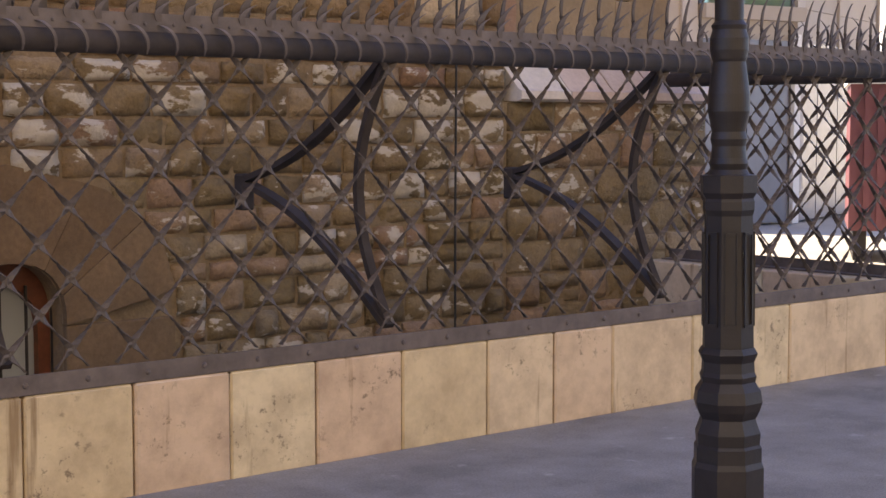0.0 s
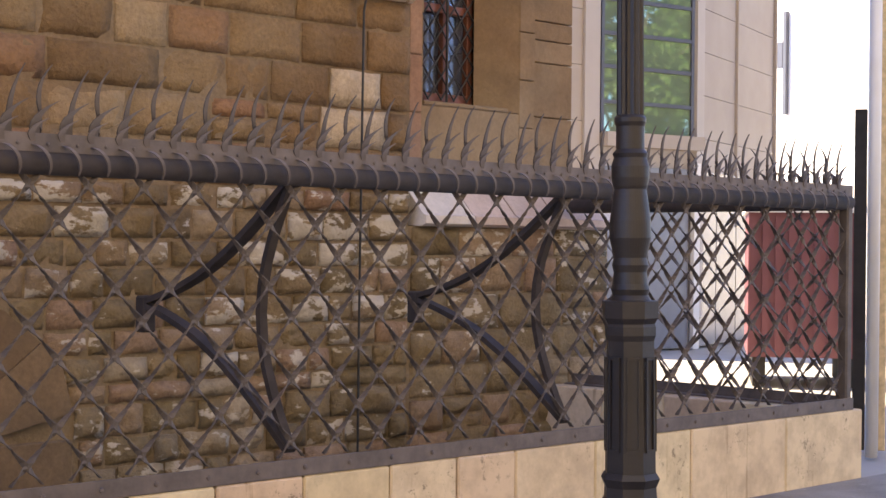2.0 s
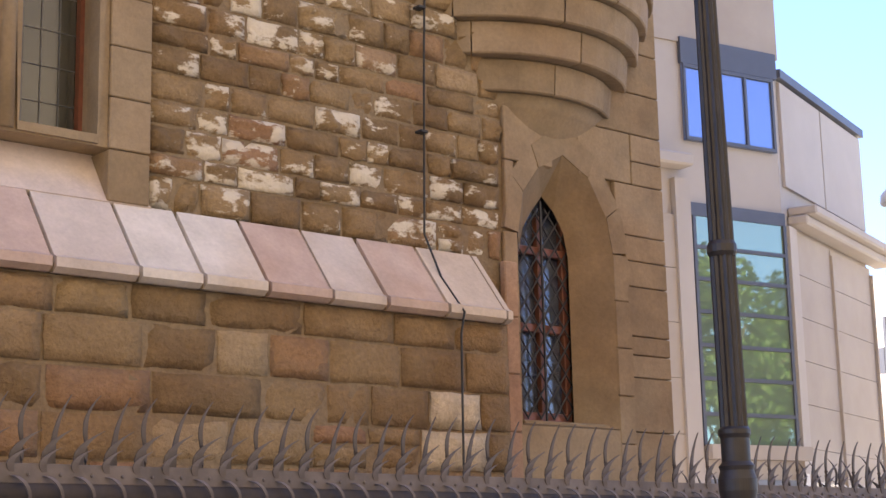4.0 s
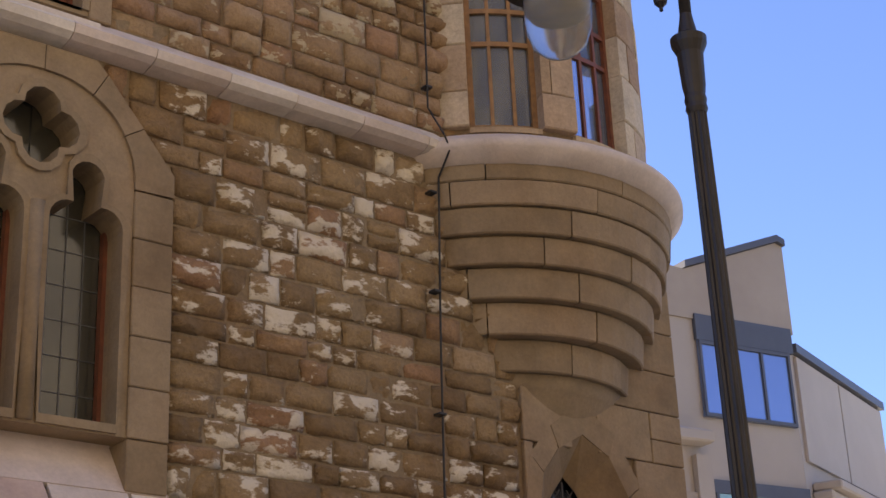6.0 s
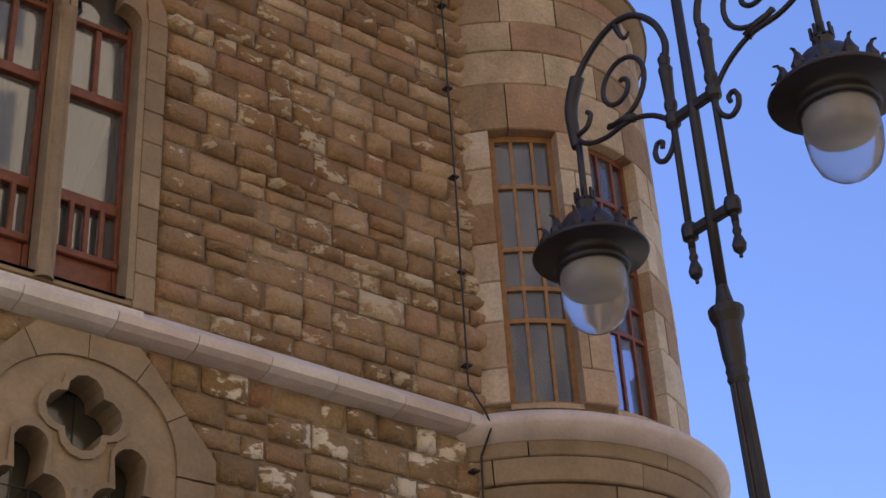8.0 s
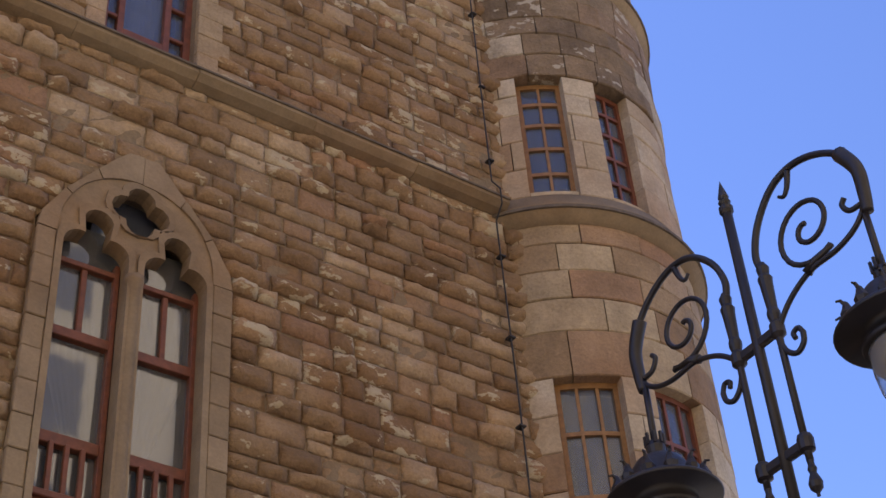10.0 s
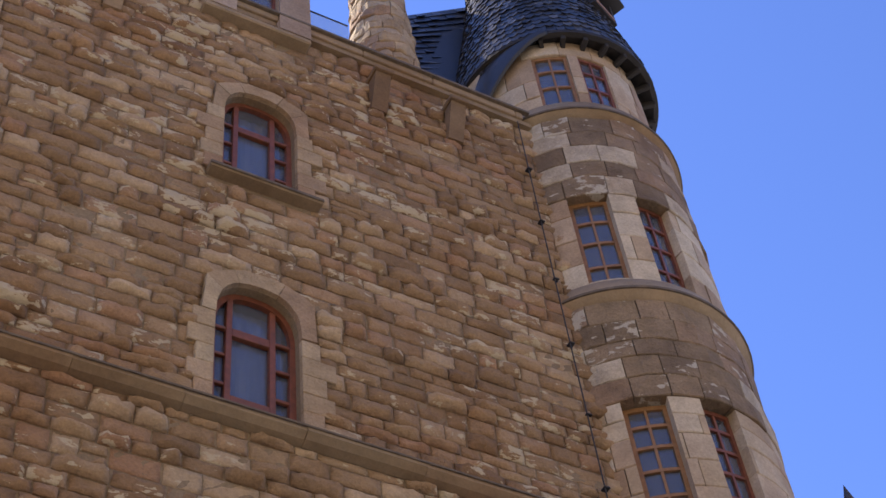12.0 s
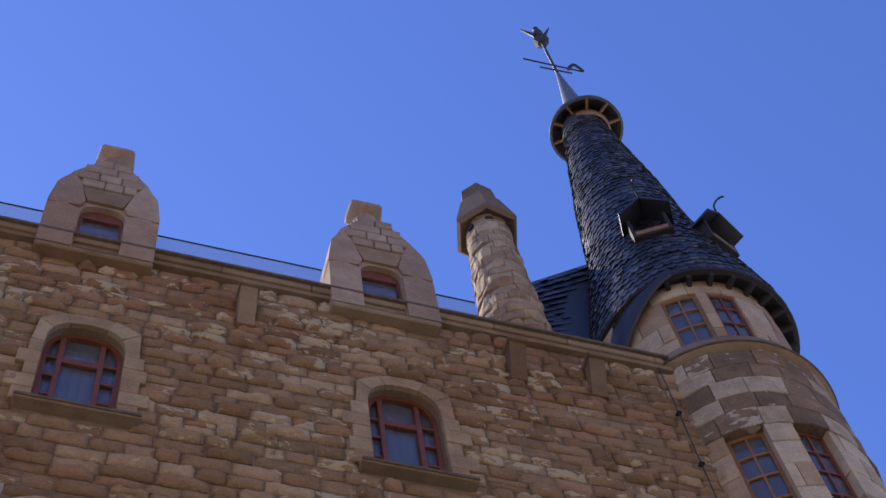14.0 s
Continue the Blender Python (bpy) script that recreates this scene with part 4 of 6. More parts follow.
sc = thing("string_course", "pale weathered stone string course over the ground floor", "string course", kind="structure")
run(sc, "course_stone", -9, 7.66, 0.62, [(9.03, 7.07), (8.90, 7.09), (8.84, 7.12), (8.82, 7.18), (8.85, 7.21), (9.03, 7.36)], M_PINK, 3)
sc2 = thing("string_course", "narrow stone string course under the second floor windows", "string course", kind="structure")
run(sc2, "course_stone", -9, 7.66, 1.1, [(9.03, 12.24), (8.93, 12.26), (8.86, 12.31), (8.86, 12.37), (9.03, 12.43)], M_ASHLAR, 4, 0.004)
part("drip_edge", boxed(-9, 7.66, 8.838, 8.858, 12.345, 12.372, 0.005), M_GUTTER, sc2)
ledge = thing("sloping_ledge", "sloping ledge of pale pinkish stone slabs with open dark joints", "ledge", kind="structure")
run(ledge, "ledge_slab", -9, 8.12, 0.53, [(8.98, 3.44), (8.63, 3.42), (8.58, 3.45), (8.58, 3.51), (8.62, 3.53), (8.98, 4.00)], M_PINK, 6, 0.03)
part("joint_bed", moulded(-9, 8.10, [(9.0, 3.40), (8.64, 3.425), (8.62, 3.47), (8.98, 3.955)]), M_MORTAR, ledge)
low_ledge = thing("sloping_ledge", "low sloping ledge of pale stone slabs at the corner", "ledge", kind="structure")
run(low_ledge, "ledge_slab", 8.2, 10.5, 0.55, [(9.0, 1.78), (8.64, 1.76), (8.58, 1.78), (8.58, 1.84), (8.62, 1.86), (9.0, 2.26)], M_PINK, 9, 0.016)

# ---- blocks of the walls ----
HOLES = gf_outer + f1_outer + [[(b - 0.60, z0), (b - 0.60, s), (b - 0.56, t), (b - 0.2, t + 0.2), (b + 0.22, t + 0.22), (b + 0.6, t), (b + 0.62, s), (b + 0.62, z0)] for b in BAYS for z0, s, t in ((12.44, 13.75, 14.36), (16.13, 17.55, 18.10))]


def span(poly, z):
    """The stretch of x that an outline covers at height z."""
    xs = []
    n = len(poly)
    for i in range(n):
        (x0, z0), (x1, z1) = poly[i], poly[(i + 1) % n]
        if (z0 - z) * (z1 - z) < 0:
            xs.append(x0 + (x1 - x0) * (z - z0) / (z1 - z0))
    return (min(xs), max(xs)) if xs else None


def stone_shape(w, h, depth, rnd, nx=4, nz=3, rough=1.0):
    """A quarry-faced block: centre of its front at the origin, front towards -y."""
    verts, faces = [], []
    ph = rnd.uniform(0, 99)
    for j in range(nz + 1):
        for i in range(nx + 1):
            u, v = i / nx, j / nz
            e = min(min(u, 1 - u) * w, min(v, 1 - v) * h)
            rise = min(1.0, e / 0.045)
            y = -depth * (0.25 + 0.75 * rise) - rough * (0.036 * noise.noise((u * w * 6 + ph, v * h * 6, ph)) + 0.026 * noise.noise((u * w * 15 + ph, v * h * 15, ph + 5))) * (0.25 + rise)
            edge = 0.014 * noise.noise((u * 9 + ph, v * 7, 3.3 + ph))
            verts.append(((u - 0.5) * w + edge * (1 if 0 < v < 1 or 1 else 0), y, (v - 0.5) * h + edge))
    rim = [i for i in range(nx + 1)] + [nx + j * (nx + 1) for j in range(1, nz + 1)] + [nz * (nx + 1) + i for i in range(nx - 1, -1, -1)] + [j * (nx + 1) for j in range(nz - 1, 0, -1)]
    for j in range(nz):
        for i in range(nx):
            a = j * (nx + 1) + i
            faces.append((a, a + 1, a + nx + 2, a + nx + 1))
    base = len(verts)
    for r in rim:
        x, y, z = verts[r]
        verts.append((x, 0.05, z))
    for q in range(len(rim)):
        p = (q + 1) % len(rim)
        faces.append((rim[p], rim[q], base + q, base + p))
    return verts, faces


def lay(x0, x1, z0, z1, hs, ws, seed, holes, ends=None):
    """Courses of blocks: (x, z, width, height) for each."""
    rnd = random.Random(seed)
    out = []
    z = z0
    while z < z1 - 0.06:
        h = min(rnd.uniform(*hs), z1 - z)
        if z1 - z - h < 0.1:
            h = z1 - z
        spans = [s for s in (span(p, z + h / 2) for p in holes) if s]
        cuts = [(x0, x1)]
        for s0, s1 in spans:
            cuts = [q for a, b in cuts for q in ((a, min(b, s0)), (max(a, s1), b)) if q[1] - q[0] > 0.05]
        for a, b in cuts:
            x = a
            while x < b - 0.01:
                w = rnd.uniform(*ws)
                if b - x - w < ws[0] * 0.6:
                    w = b - x
                if h > 0.24 and w < 0.55 and rnd.random() < 0.18:
                    f = rnd.uniform(0.4, 0.6)
                    out += [(x + w / 2, z + h * f / 2, w, h * f), (x + w / 2, z + h * (1 + f) / 2, w, h * (1 - f))]
                else:
                    out.append((x + w / 2, z + h / 2, w, h))
                x += w
        z += h
    return out


def joined_blocks(name, blocks, y, mat, parent, seed, rough, label):
    rnd = random.Random(seed)
    V, F, smooth = [], [], []
    for x, z, w, h in blocks:
        vs, fs = stone_shape(w - rnd.uniform(0.010, 0.03), h - rnd.uniform(0.008, 0.024), max(0.012, rnd.gauss(0.06, 0.03)) * rough, rnd, 6, 4, rough)
        o = len(V)
        V += [(x + a, y + b, z + c) for a, b, c in vs]
        F += [tuple(o + q for q in f) for f in fs]
        smooth += [i < 24 for i in range(len(fs))]
    me = bpy.data.meshes.new(name)
    me.from_pydata(V, [], F)
    me.materials.append(mat)
    me.polygons.foreach_set("use_smooth", smooth)
    ob = new(name, me)
    ob.parent = parent
    return tagged(ob, label, kind="stuff")


SHAPES = {}


def single_blocks(blocks, y, mat, parent, rough, seed):
    rnd = random.Random(seed)
    for x, z, w, h in blocks:
        key = (round(w / 0.12), round(h / 0.06), rnd.randrange(3), mat.name)
        if key not in SHAPES:
            vs, fs = stone_shape(max(key[0], 1) * 0.12, max(key[1], 1) * 0.06, 0.034 * rough, random.Random(str(key)), 5, 4, rough)
            me = bpy.data.meshes.new("stone")
            me.from_pydata(vs, [], fs)
            me.materials.append(mat)
            me.polygons.foreach_set("use_smooth", [i < 20 for i in range(len(fs))])
            SHAPES[key] = me
        ob = new("stone", SHAPES[key])
        ob.parent = parent
        ob.matrix_local = Matrix.LocRotScale((x, y + rnd.uniform(-0.012, 0.012), z), None, ((w - 0.022) / (max(key[0], 1) * 0.12), rnd.uniform(0.6, 1.35), (h - 0.02) / (max(key[1], 1) * 0.06)))


first = lay(-9, 8.1, 7.36, 12.24, (0.14, 0.26), (0.20, 0.52), 21, HOLES)
high = lay(-9, 8.1, 12.43, 20.0, (0.14, 0.25), (0.22, 0.58), 22, HOLES)
joined_blocks("stones", first, WALL_Y + 0.03, M_RUBBLE, wall_south, 31, 0.85, "rough-faced golden sandstone blocks in uneven courses")
joined_blocks("stones", high, WALL_Y + 0.03, M_RUBBLE, wall_south, 32, 0.75, "weathered brown and pale sandstone blocks in courses")
corner_box = [[(8.38, 3.9), (8.38, 4.95), (12, 4.95), (12, 3.9)]]
mid = lay(-9, 8.42, 4.0, 7.07, (0.15, 0.25), (0.20, 0.50), 23, HOLES + corner_box)
near = [q for q in mid if 2.4 < q[0]]
joined_blocks("stones", [q for q in mid if q[0] <= 2.4], WALL_Y + 0.03, M_LOWER, wall_south, 32, 0.9, "drab flaking sandstone blocks")
single_blocks(near, WALL_Y + 0.03, M_LOWER_ONE, wall_south, 1.2, 33)
corner_skip = [[(8.4, 2.2), (8.4, 4.3), (8.62, 4.85), (9.12, 5.16), (9.62, 4.85), (9.8, 4.3), (9.8, 2.2)]]
for x, z, w, h in lay(8.42, CORNER_X + 0.02, 2.28, 7.02, (0.34, 0.46), (0.35, 0.75), 24, corner_skip):
    part("ashlar_block", boxed(x - w / 2 + 0.004, x + w / 2 - 0.004, WALL_Y - 0.012, WALL_Y + 0.05, z - h / 2 + 0.004, z + h / 2 - 0.004, 0.008), M_ASHLAR, wall_south)
arch_skip = [[(2.95, -1.5), (2.95, 0.3), (3.1, 0.8), (3.5, 1.2), (4.12, 1.36), (4.75, 1.21), (5.15, 0.88), (5.3, 0.35), (5.3, -1.5)]]
low1 = lay(-9, 8.12, 2.0, 3.42, (0.27, 0.36), (0.35, 0.85), 25, [])
low2 = lay(-9, 8.12, -1.5, 2.0, (0.13, 0.22), (0.18, 0.44), 26, arch_skip)
keep = lambda q: q[0] > 3.2 and q[1] > -0.6
bare = lambda q: 7.1 < q[0] < 7.95 and 2.25 < q[1] < 2.75
single_blocks([q for q in low1 if keep(q) and not bare(q)], LOW_Y + 0.03, M_BASE_PLAIN, base_wall, 0.85, 34)
single_blocks([q for q in low1 if bare(q)], LOW_Y + 0.03, M_BARE, base_wall, 1.1, 38)
single_blocks([q for q in low2 if keep(q)], LOW_Y + 0.03, M_BASE_ONE, base_wall, 1.25, 35)
joined_blocks("stones", [q for q in low1 + low2 if not keep(q)], LOW_Y + 0.03, M_LOWER, base_wall, 36, 0.9, "drab rough sandstone blocks")
single_blocks(lay(8.14, CORNER_X + 0.15, -1.5, 1.76, (0.2, 0.3), (0.3, 0.6), 27, []), LOW_Y + 0.03, M_BASE_ONE, base_corner, 0.8, 37)

# ---- lightning cable down the wall ----
cable = thing("cable", "thin black cable clipped to the wall beside the turret", "cable")
path = [(7.52, 8.93, 20.0), (7.5, 8.92, 16.0), (7.5, 8.92, 12.6), (7.5, 8.80, 12.4), (7.5, 8.80, 12.2), (7.5, 8.92, 12.05), (7.52, 8.92, 9.5), (7.5, 8.91, 7.5), (7.55, 8.78, 7.22), (7.6, 8.77, 7.1), (7.6, 8.93, 6.9), (7.55, 8.93, 5.5), (7.52, 8.93, 4.1), (7.55, 8.78, 3.75), (7.58, 8.56, 3.46), (7.56, 8.58, 3.3), (7.56, 8.60, 1.0), (7.56, 8.60, -0.5)]
part("wire", tube(path, 0.009, 6), M_WIRE, cable)
for z in (18.8, 17.6, 16.4, 15.2, 14.0, 12.9, 11.6, 10.6, 9.6, 8.6, 7.7, 6.75, 5.9, 4.9):
    part("clip", boxed(7.485, 7.555, 8.90, 8.98, z - 0.01, z + 0.01, 0.003), M_WIRE, cable)
# ---- low stone wall under the railing ----
low_wall = thing("low_wall", "low wall of weathered cream stone slabs with rust stains", "wall", kind="structure")
joints = [-7.0 + 0.52 * i for i in range(20)]
joints = [x for x in joints if x < 3.1] + [3.39, 3.88, 4.36, 4.88, 5.45, 5.93, 6.38, 7.06, 7.98, 9.02, 9.98]
for a, b in zip(joints, joints[1:]):
    part("slab", boxed(a + 0.004, b - 0.004, FENCE_Y + random.uniform(-0.004, 0.004), FENCE_Y + 0.30, -0.02, 0.485, 0.01), M_SLAB, low_wall)
part("core", boxed(-7, 9.97, FENCE_Y + 0.02, FENCE_Y + 0.29, -0.02, 0.475), M_MORTAR, low_wall)
for k in range(4):
    part("slab", boxed(9.69, 9.98, FENCE_Y + 0.31 + 0.62 * k, FENCE_Y + 0.925 + 0.62 * k, -0.02, 0.484, 0.01), M_SLAB, low_wall)

# ---- wrought-iron railing ----
fence = thing("railing", "wrought-iron railing of twisted lattice bars topped with hooked spikes", "railing")
FX0, FX1, ZB, ZT = -5.2, 9.86, 0.575, 1.93
PITCH, RISE = 0.285, 1.05


def twisted_bar(length, angle, width=0.029, thick=0.005, seg=0.2, phase=0.0):
    """A flat bar, twisted half a turn between crossings, from the origin up along x, z."""
    n = max(4, int(length / 0.028))
    bm = bmesh.new()
    rows = []
    d = Vector((math.cos(angle), 0, math.sin(angle)))
    side = Vector((-math.sin(angle), 0, math.cos(angle)))
    for i in range(n + 1):
        s = length * i / n
        u = (s / seg + phase) % 1.0
        tw = math.pi * (0.5 - 0.5 * math.cos(math.pi * u)) + math.pi / 2
        a = side * math.cos(tw) + Vector((0, 1, 0)) * math.sin(tw)
        b = d.cross(a)
        p = d * s
        rows.append([bm.verts.new(p + a * (width / 2 * q) + b * (thick / 2 * r)) for q, r in ((-1, -1), (1, -1), (1, 1), (-1, 1))])
    for p, q in zip(rows, rows[1:]):
        for i in range(4):
            bm.faces.new((p[i], p[(i + 1) % 4], q[(i + 1) % 4], q[i]))
    return bm


ANG = math.atan(RISE)
RUN = (ZT - ZB) / RISE
CROSS = PITCH / 2 / math.cos(ANG)


def lattice(parent, x0, x1, place):
    """Crossed bars between x0 and x1, set by place(x) in the railing."""
    full = {s: mesh_of("lattice_bar", twisted_bar((ZT - ZB) / math.sin(ANG), s, seg=CROSS), M_IRON) for s in (ANG, math.pi - ANG)}
    n = int((x1 - x0 + RUN) / PITCH) + 1
    for i in range(n):
        x = x0 - RUN + PITCH * (i + 0.5)
        for s, fx in ((1, x), (-1, x + RUN)):
            a, b = fx, fx + s * RUN
            lo, hi = min(a, b), max(a, b)
            if lo >= x0 and hi <= x1:
                ob = part("lattice_bar", full[ANG if s > 0 else math.pi - ANG], M_IRON, parent)
                ob.matrix_local = place(fx, ZB)
            else:
                t0 = max(0.0, (x0 - a) / (b - a) if s > 0 else (x1 - a) / (b - a))
                t1 = min(1.0, (x1 - a) / (b - a) if s > 0 else (x0 - a) / (b - a))
                if t1 - t0 > 0.06:
                    L = (t1 - t0) * (ZT - ZB) / math.sin(ANG)
                    ob = part("lattice_bar", twisted_bar(L, ANG if s > 0 else math.pi - ANG, seg=CROSS), M_IRON, parent)
                    ob.matrix_local = place(a + (b - a) * t0, ZB + (ZT - ZB) * t0)


lattice(fence, FX0, FX1 - 0.06, lambda x, z: pose(x, FENCE_Y + 0.06, z))


def claw(h, reach, w=0.02, lean=1.0):
    """A flat curved thorn rising from the origin, its tip bending along x."""
    bm = bmesh.new()
    rows = []
    n = 7
    for i in range(n + 1):
        u = i / n
        x = reach * lean * (1.3 * u ** 2.6 - 0.3 * math.sin(math.pi * u))
        ww = w * (1 - u) ** 0.7 * (0.6 + 1.2 * u * (1 - u) * 2) + 0.001
        rows.append([bm.verts.new((x + sx * ww / 2, -0.004 + sy * 0.008 - 0.01 * math.sin(math.pi * u), h * u)) for sx, sy in ((-1, 0), (1, 0), (1, 1), (-1, 1))])
    for p, q in zip(rows, rows[1:]):
        for i in range(4):
            bm.faces.new((p[i], p[(i + 1) % 4], q[(i + 1) % 4], q[i]))
    return bm


def hook():
    """A thorn that curves forward and down over the round rail."""
    bm = bmesh.new()
    rows = []
    n = 8
    for i in range(n + 1):
        u = i / n
        a = radians(80 - 130 * u)
        x = 0.07 * math.sin(math.pi / 2 * u)
        y, z = -0.045 - 0.03 * math.sin(math.pi * u) ** 0.7 - 0.012 * u, 0.03 - 0.125 * u ** 1.5
        w = 0.020 * (1 - u) ** 0.5 + 0.004
        rows.append([bm.verts.new((x + sx * w / 2, y + sy * 0.007, z)) for sx, sy in ((-1, 0), (1, 0), (1, 1), (-1, 1))])
    for p, q in zip(rows, rows[1:]):
        for i in range(4):
            bm.faces.new((p[i], p[(i + 1) % 4], q[(i + 1) % 4], q[i]))
    bm.faces.new(rows[0])
    return bm


def rail_parts(parent, x0, x1, place):
    part("top_rail", tube([(x0, 0.0, 1.945), (x1, 0.0, 1.945)], 0.056, 14), M_STAR, parent, smooth=True).matrix_local = place(0)
    part("rivet_band", boxed(x0, x1, -0.038, -0.026, 1.985, 2.065, 0.002), M_IRON_LIGHT, parent).matrix_local = place(0)
    bm = bmesh.new()
    box(bm, x0, x1, -0.055, 0.05, 0.488, 0.498)
    box(bm, x0, x1, -0.058, -0.046, 0.488, 0.572, 0.002)
    part("bottom_rail", bm, M_IRON_LIGHT, parent).matrix_local = place(0)
    shapes = [("hook", mesh_of("hook", hook(), M_IRON_LIGHT)), ("leaf_thorn", mesh_of("leaf_thorn", claw(0.17, 0.085, 0.052), M_IRON)), ("short_thorn", mesh_of("short_thorn", claw(0.10, 0.06, 0.036), M_IRON_LIGHT)),
              ("tall_spike", mesh_of("tall_spike", claw(0.36, 0.06, 0.030), M_IRON)), ("rivet", mesh_of("rivet", lathe([(0.0, 0.008), (0.006, 0.006), (0.009, 0.0)], 7), M_IRON_LIGHT))]
    tw = join([twisted_bar(0.17, math.pi / 2, 0.022, 0.006, 0.045)])
    top = claw(0.20, 0.05, 0.022)
    bmesh.ops.translate(top, verts=top.verts, vec=(0, 0, 0.165))
    shapes.append(("twisted_spike", mesh_of("twisted_spike", join([tw, top]), M_IRON)))
    sh = dict(shapes)
    n = int((x1 - x0) / 0.1425)
    rnd = random.Random(int(x1 * 10))
    for i in range(n):
        x = x0 + 0.06 + 0.1425 * i
        lean = rnd.uniform(-2.5, 2.5)
        for nm, off, y, z, tilt in (("hook", 0.0, 0.0, 1.985, 0), ("leaf_thorn", 0.03, -0.015, 2.04, lean), ("short_thorn", 0.0, -0.035, 2.03, lean)):
            part(nm, sh[nm], M_IRON, parent).matrix_local = place(x + off) @ pose(0, y, z, 0, tilt, 0)
        nm = "tall_spike" if i % 2 else "twisted_spike"
        part(nm, sh[nm], M_IRON, parent).matrix_local = place(x + 0.075) @ pose(0, 0.03, 2.0, 0, rnd.uniform(-2, 2), 0)
        part("rivet", sh["rivet"], M_IRON, parent).matrix_local = place(x + 0.07) @ pose(0, -0.039, 2.02, 90, 0, 0)
        if i % 2 == 0:
            part("rivet", sh["rivet"], M_IRON, parent).matrix_local = place(x + 0.05) @ pose(0, -0.059, 0.53, 90, 0, 0) @ Matrix.Diagonal((1.6, 1.6, 1.3, 1))


rail_parts(fence, FX0, FX1, lambda x: pose(x, FENCE_Y + 0.06, 0))
for x in (FX1 - 0.03, FX0):
    part("end_post", boxed(x - 0.035, x + 0.035, FENCE_Y + 0.02, FENCE_Y + 0.10, 0.49, 1.96, 0.012), M_IRON, fence)
part("corner_gusset", plate([arc(FX1 - 0.13, 0.66, 0.13, -90, 0, 6) + [(FX1 - 0.0, 0.50), (FX1 - 0.13, 0.50)]], FENCE_Y + 0.025, FENCE_Y + 0.06), M_IRON, fence)


def brace(x):
    """Curved struts behind the railing that meet in a point."""
    y0, tip = FENCE_Y + 0.11, (x, 7.33, 1.28)
    lines = []
    for za, sag in ((1.93, 0.10), (0.60, -0.10)):
        a = Vector((x, y0, za))
        b = Vector(tip)
        pts = []
        for i in range(11):
            u = i / 10
            p = a.lerp(b, u)
            p.z -= sag * math.sin(math.pi * u) * 1.1
            pts.append(p)
        lines.append(pts)
    pts = []
    for i in range(11):
        u = i / 10
        pts.append(Vector((x, y0 + 0.24 * math.sin(math.pi * u), 1.93 + (0.60 - 1.93) * u)))
    lines.append(pts)
    for pts, wide in zip(lines, (0.036, 0.036, 0.024)):
        bm = bmesh.new()
        rows = []
        for i, p in enumerate(pts):
            d = (pts[min(i + 1, 10)] - pts[max(i - 1, 0)]).normalized()
            nrm = Vector((0, -d.z, d.y))
            rows.append([bm.verts.new(p + Vector((sx * wide, 0, 0)) + nrm * (sn * 0.016)) for sx, sn in ((-1, -1), (1, -1), (1, 1), (-1, 1))])
        for p, q in zip(rows, rows[1:]):
            for i in range(4):
                bm.faces.new((p[i], p[(i + 1) % 4], q[(i + 1) % 4], q[i]))
        bm.faces.new(rows[0])
        bm.faces.new(list(reversed(rows[-1])))
        part("brace_strut", bm, M_STAR, fence)
    part("brace_tip", boxed(x - 0.04, x + 0.04, 7.27, 7.36, 1.12, 1.32, 0.01), M_STAR, fence)


for x in (0.82, 2.85, 4.88, 6.91):
    brace(x)

side = thing("railing", "return of the lattice railing towards the building corner", "railing")
turn = lambda x: pose(FX1 - 0.0, FENCE_Y + 0.06, 0, 0, 0, 90) @ pose(x, 0, 0)
lattice(side, 0.06, 2.55, lambda x, z: turn(x) @ pose(0, 0, z))
rail_parts(side, 0.05, 2.6, turn)

# ---- street lamp ----
PX, PY = 4.358, 3.498
lamp = thing("street_lamp", "dark cast-iron street lamp with two scrolled arms and glass globes", "street lamp", (PX, PY, 0))
lamp.matrix_world = Matrix.Translation((PX, PY, 0)) @ Vector((0, 0, 1)).rotation_difference(Vector((-0.0085, 0.0062, 1))).to_matrix().to_4x4() @ pose(0, 0, 0, 0, 0, -89)


def octagon(profile):
    return lathe(profile, 8, 22.5, 382.5)


part("base", octagon([(0.0, 0.0), (0.145, 0.0), (0.145, 0.08), (0.13, 0.10), (0.13, 0.40), (0.122, 0.42), (0.122, 0.47), (0.115, 0.48), (0.118, 0.52), (0.108, 0.545), (0.10, 0.57), (0.115, 0.60), (0.124, 0.63), (0.118, 0.67), (0.098, 0.70), (0.103, 0.72), (0.096, 0.735), (0.094, 0.77), (0.107, 0.80), (0.095, 0.82), (0.0, 0.82)]), M_CHIPPED, lamp, "octagonal moulded base")
part("pedestal", octagon([(0.092, 0.81), (0.086, 1.28), (0.092, 1.30), (0.092, 1.33), (0.088, 1.34), (0.10, 1.36), (0.102, 1.42), (0.0, 1.43)]), M_CHIPPED, lamp)
for i in range(8):
    a = 45 * i
    ob = part("panel_mould", join([boxed(0.083, 0.090, -0.022, -0.017, 0.9, 1.22), boxed(0.083, 0.090, 0.017, 0.022, 0.9, 1.22), boxed(0.083, 0.090, -0.022, 0.022, 1.215, 1.225), boxed(0.083, 0.090, -0.022, 0.022, 0.895, 0.905)]), M_CHIPPED, lamp)
    ob.matrix_local = pose(0, 0, 0, 0, 0, a)
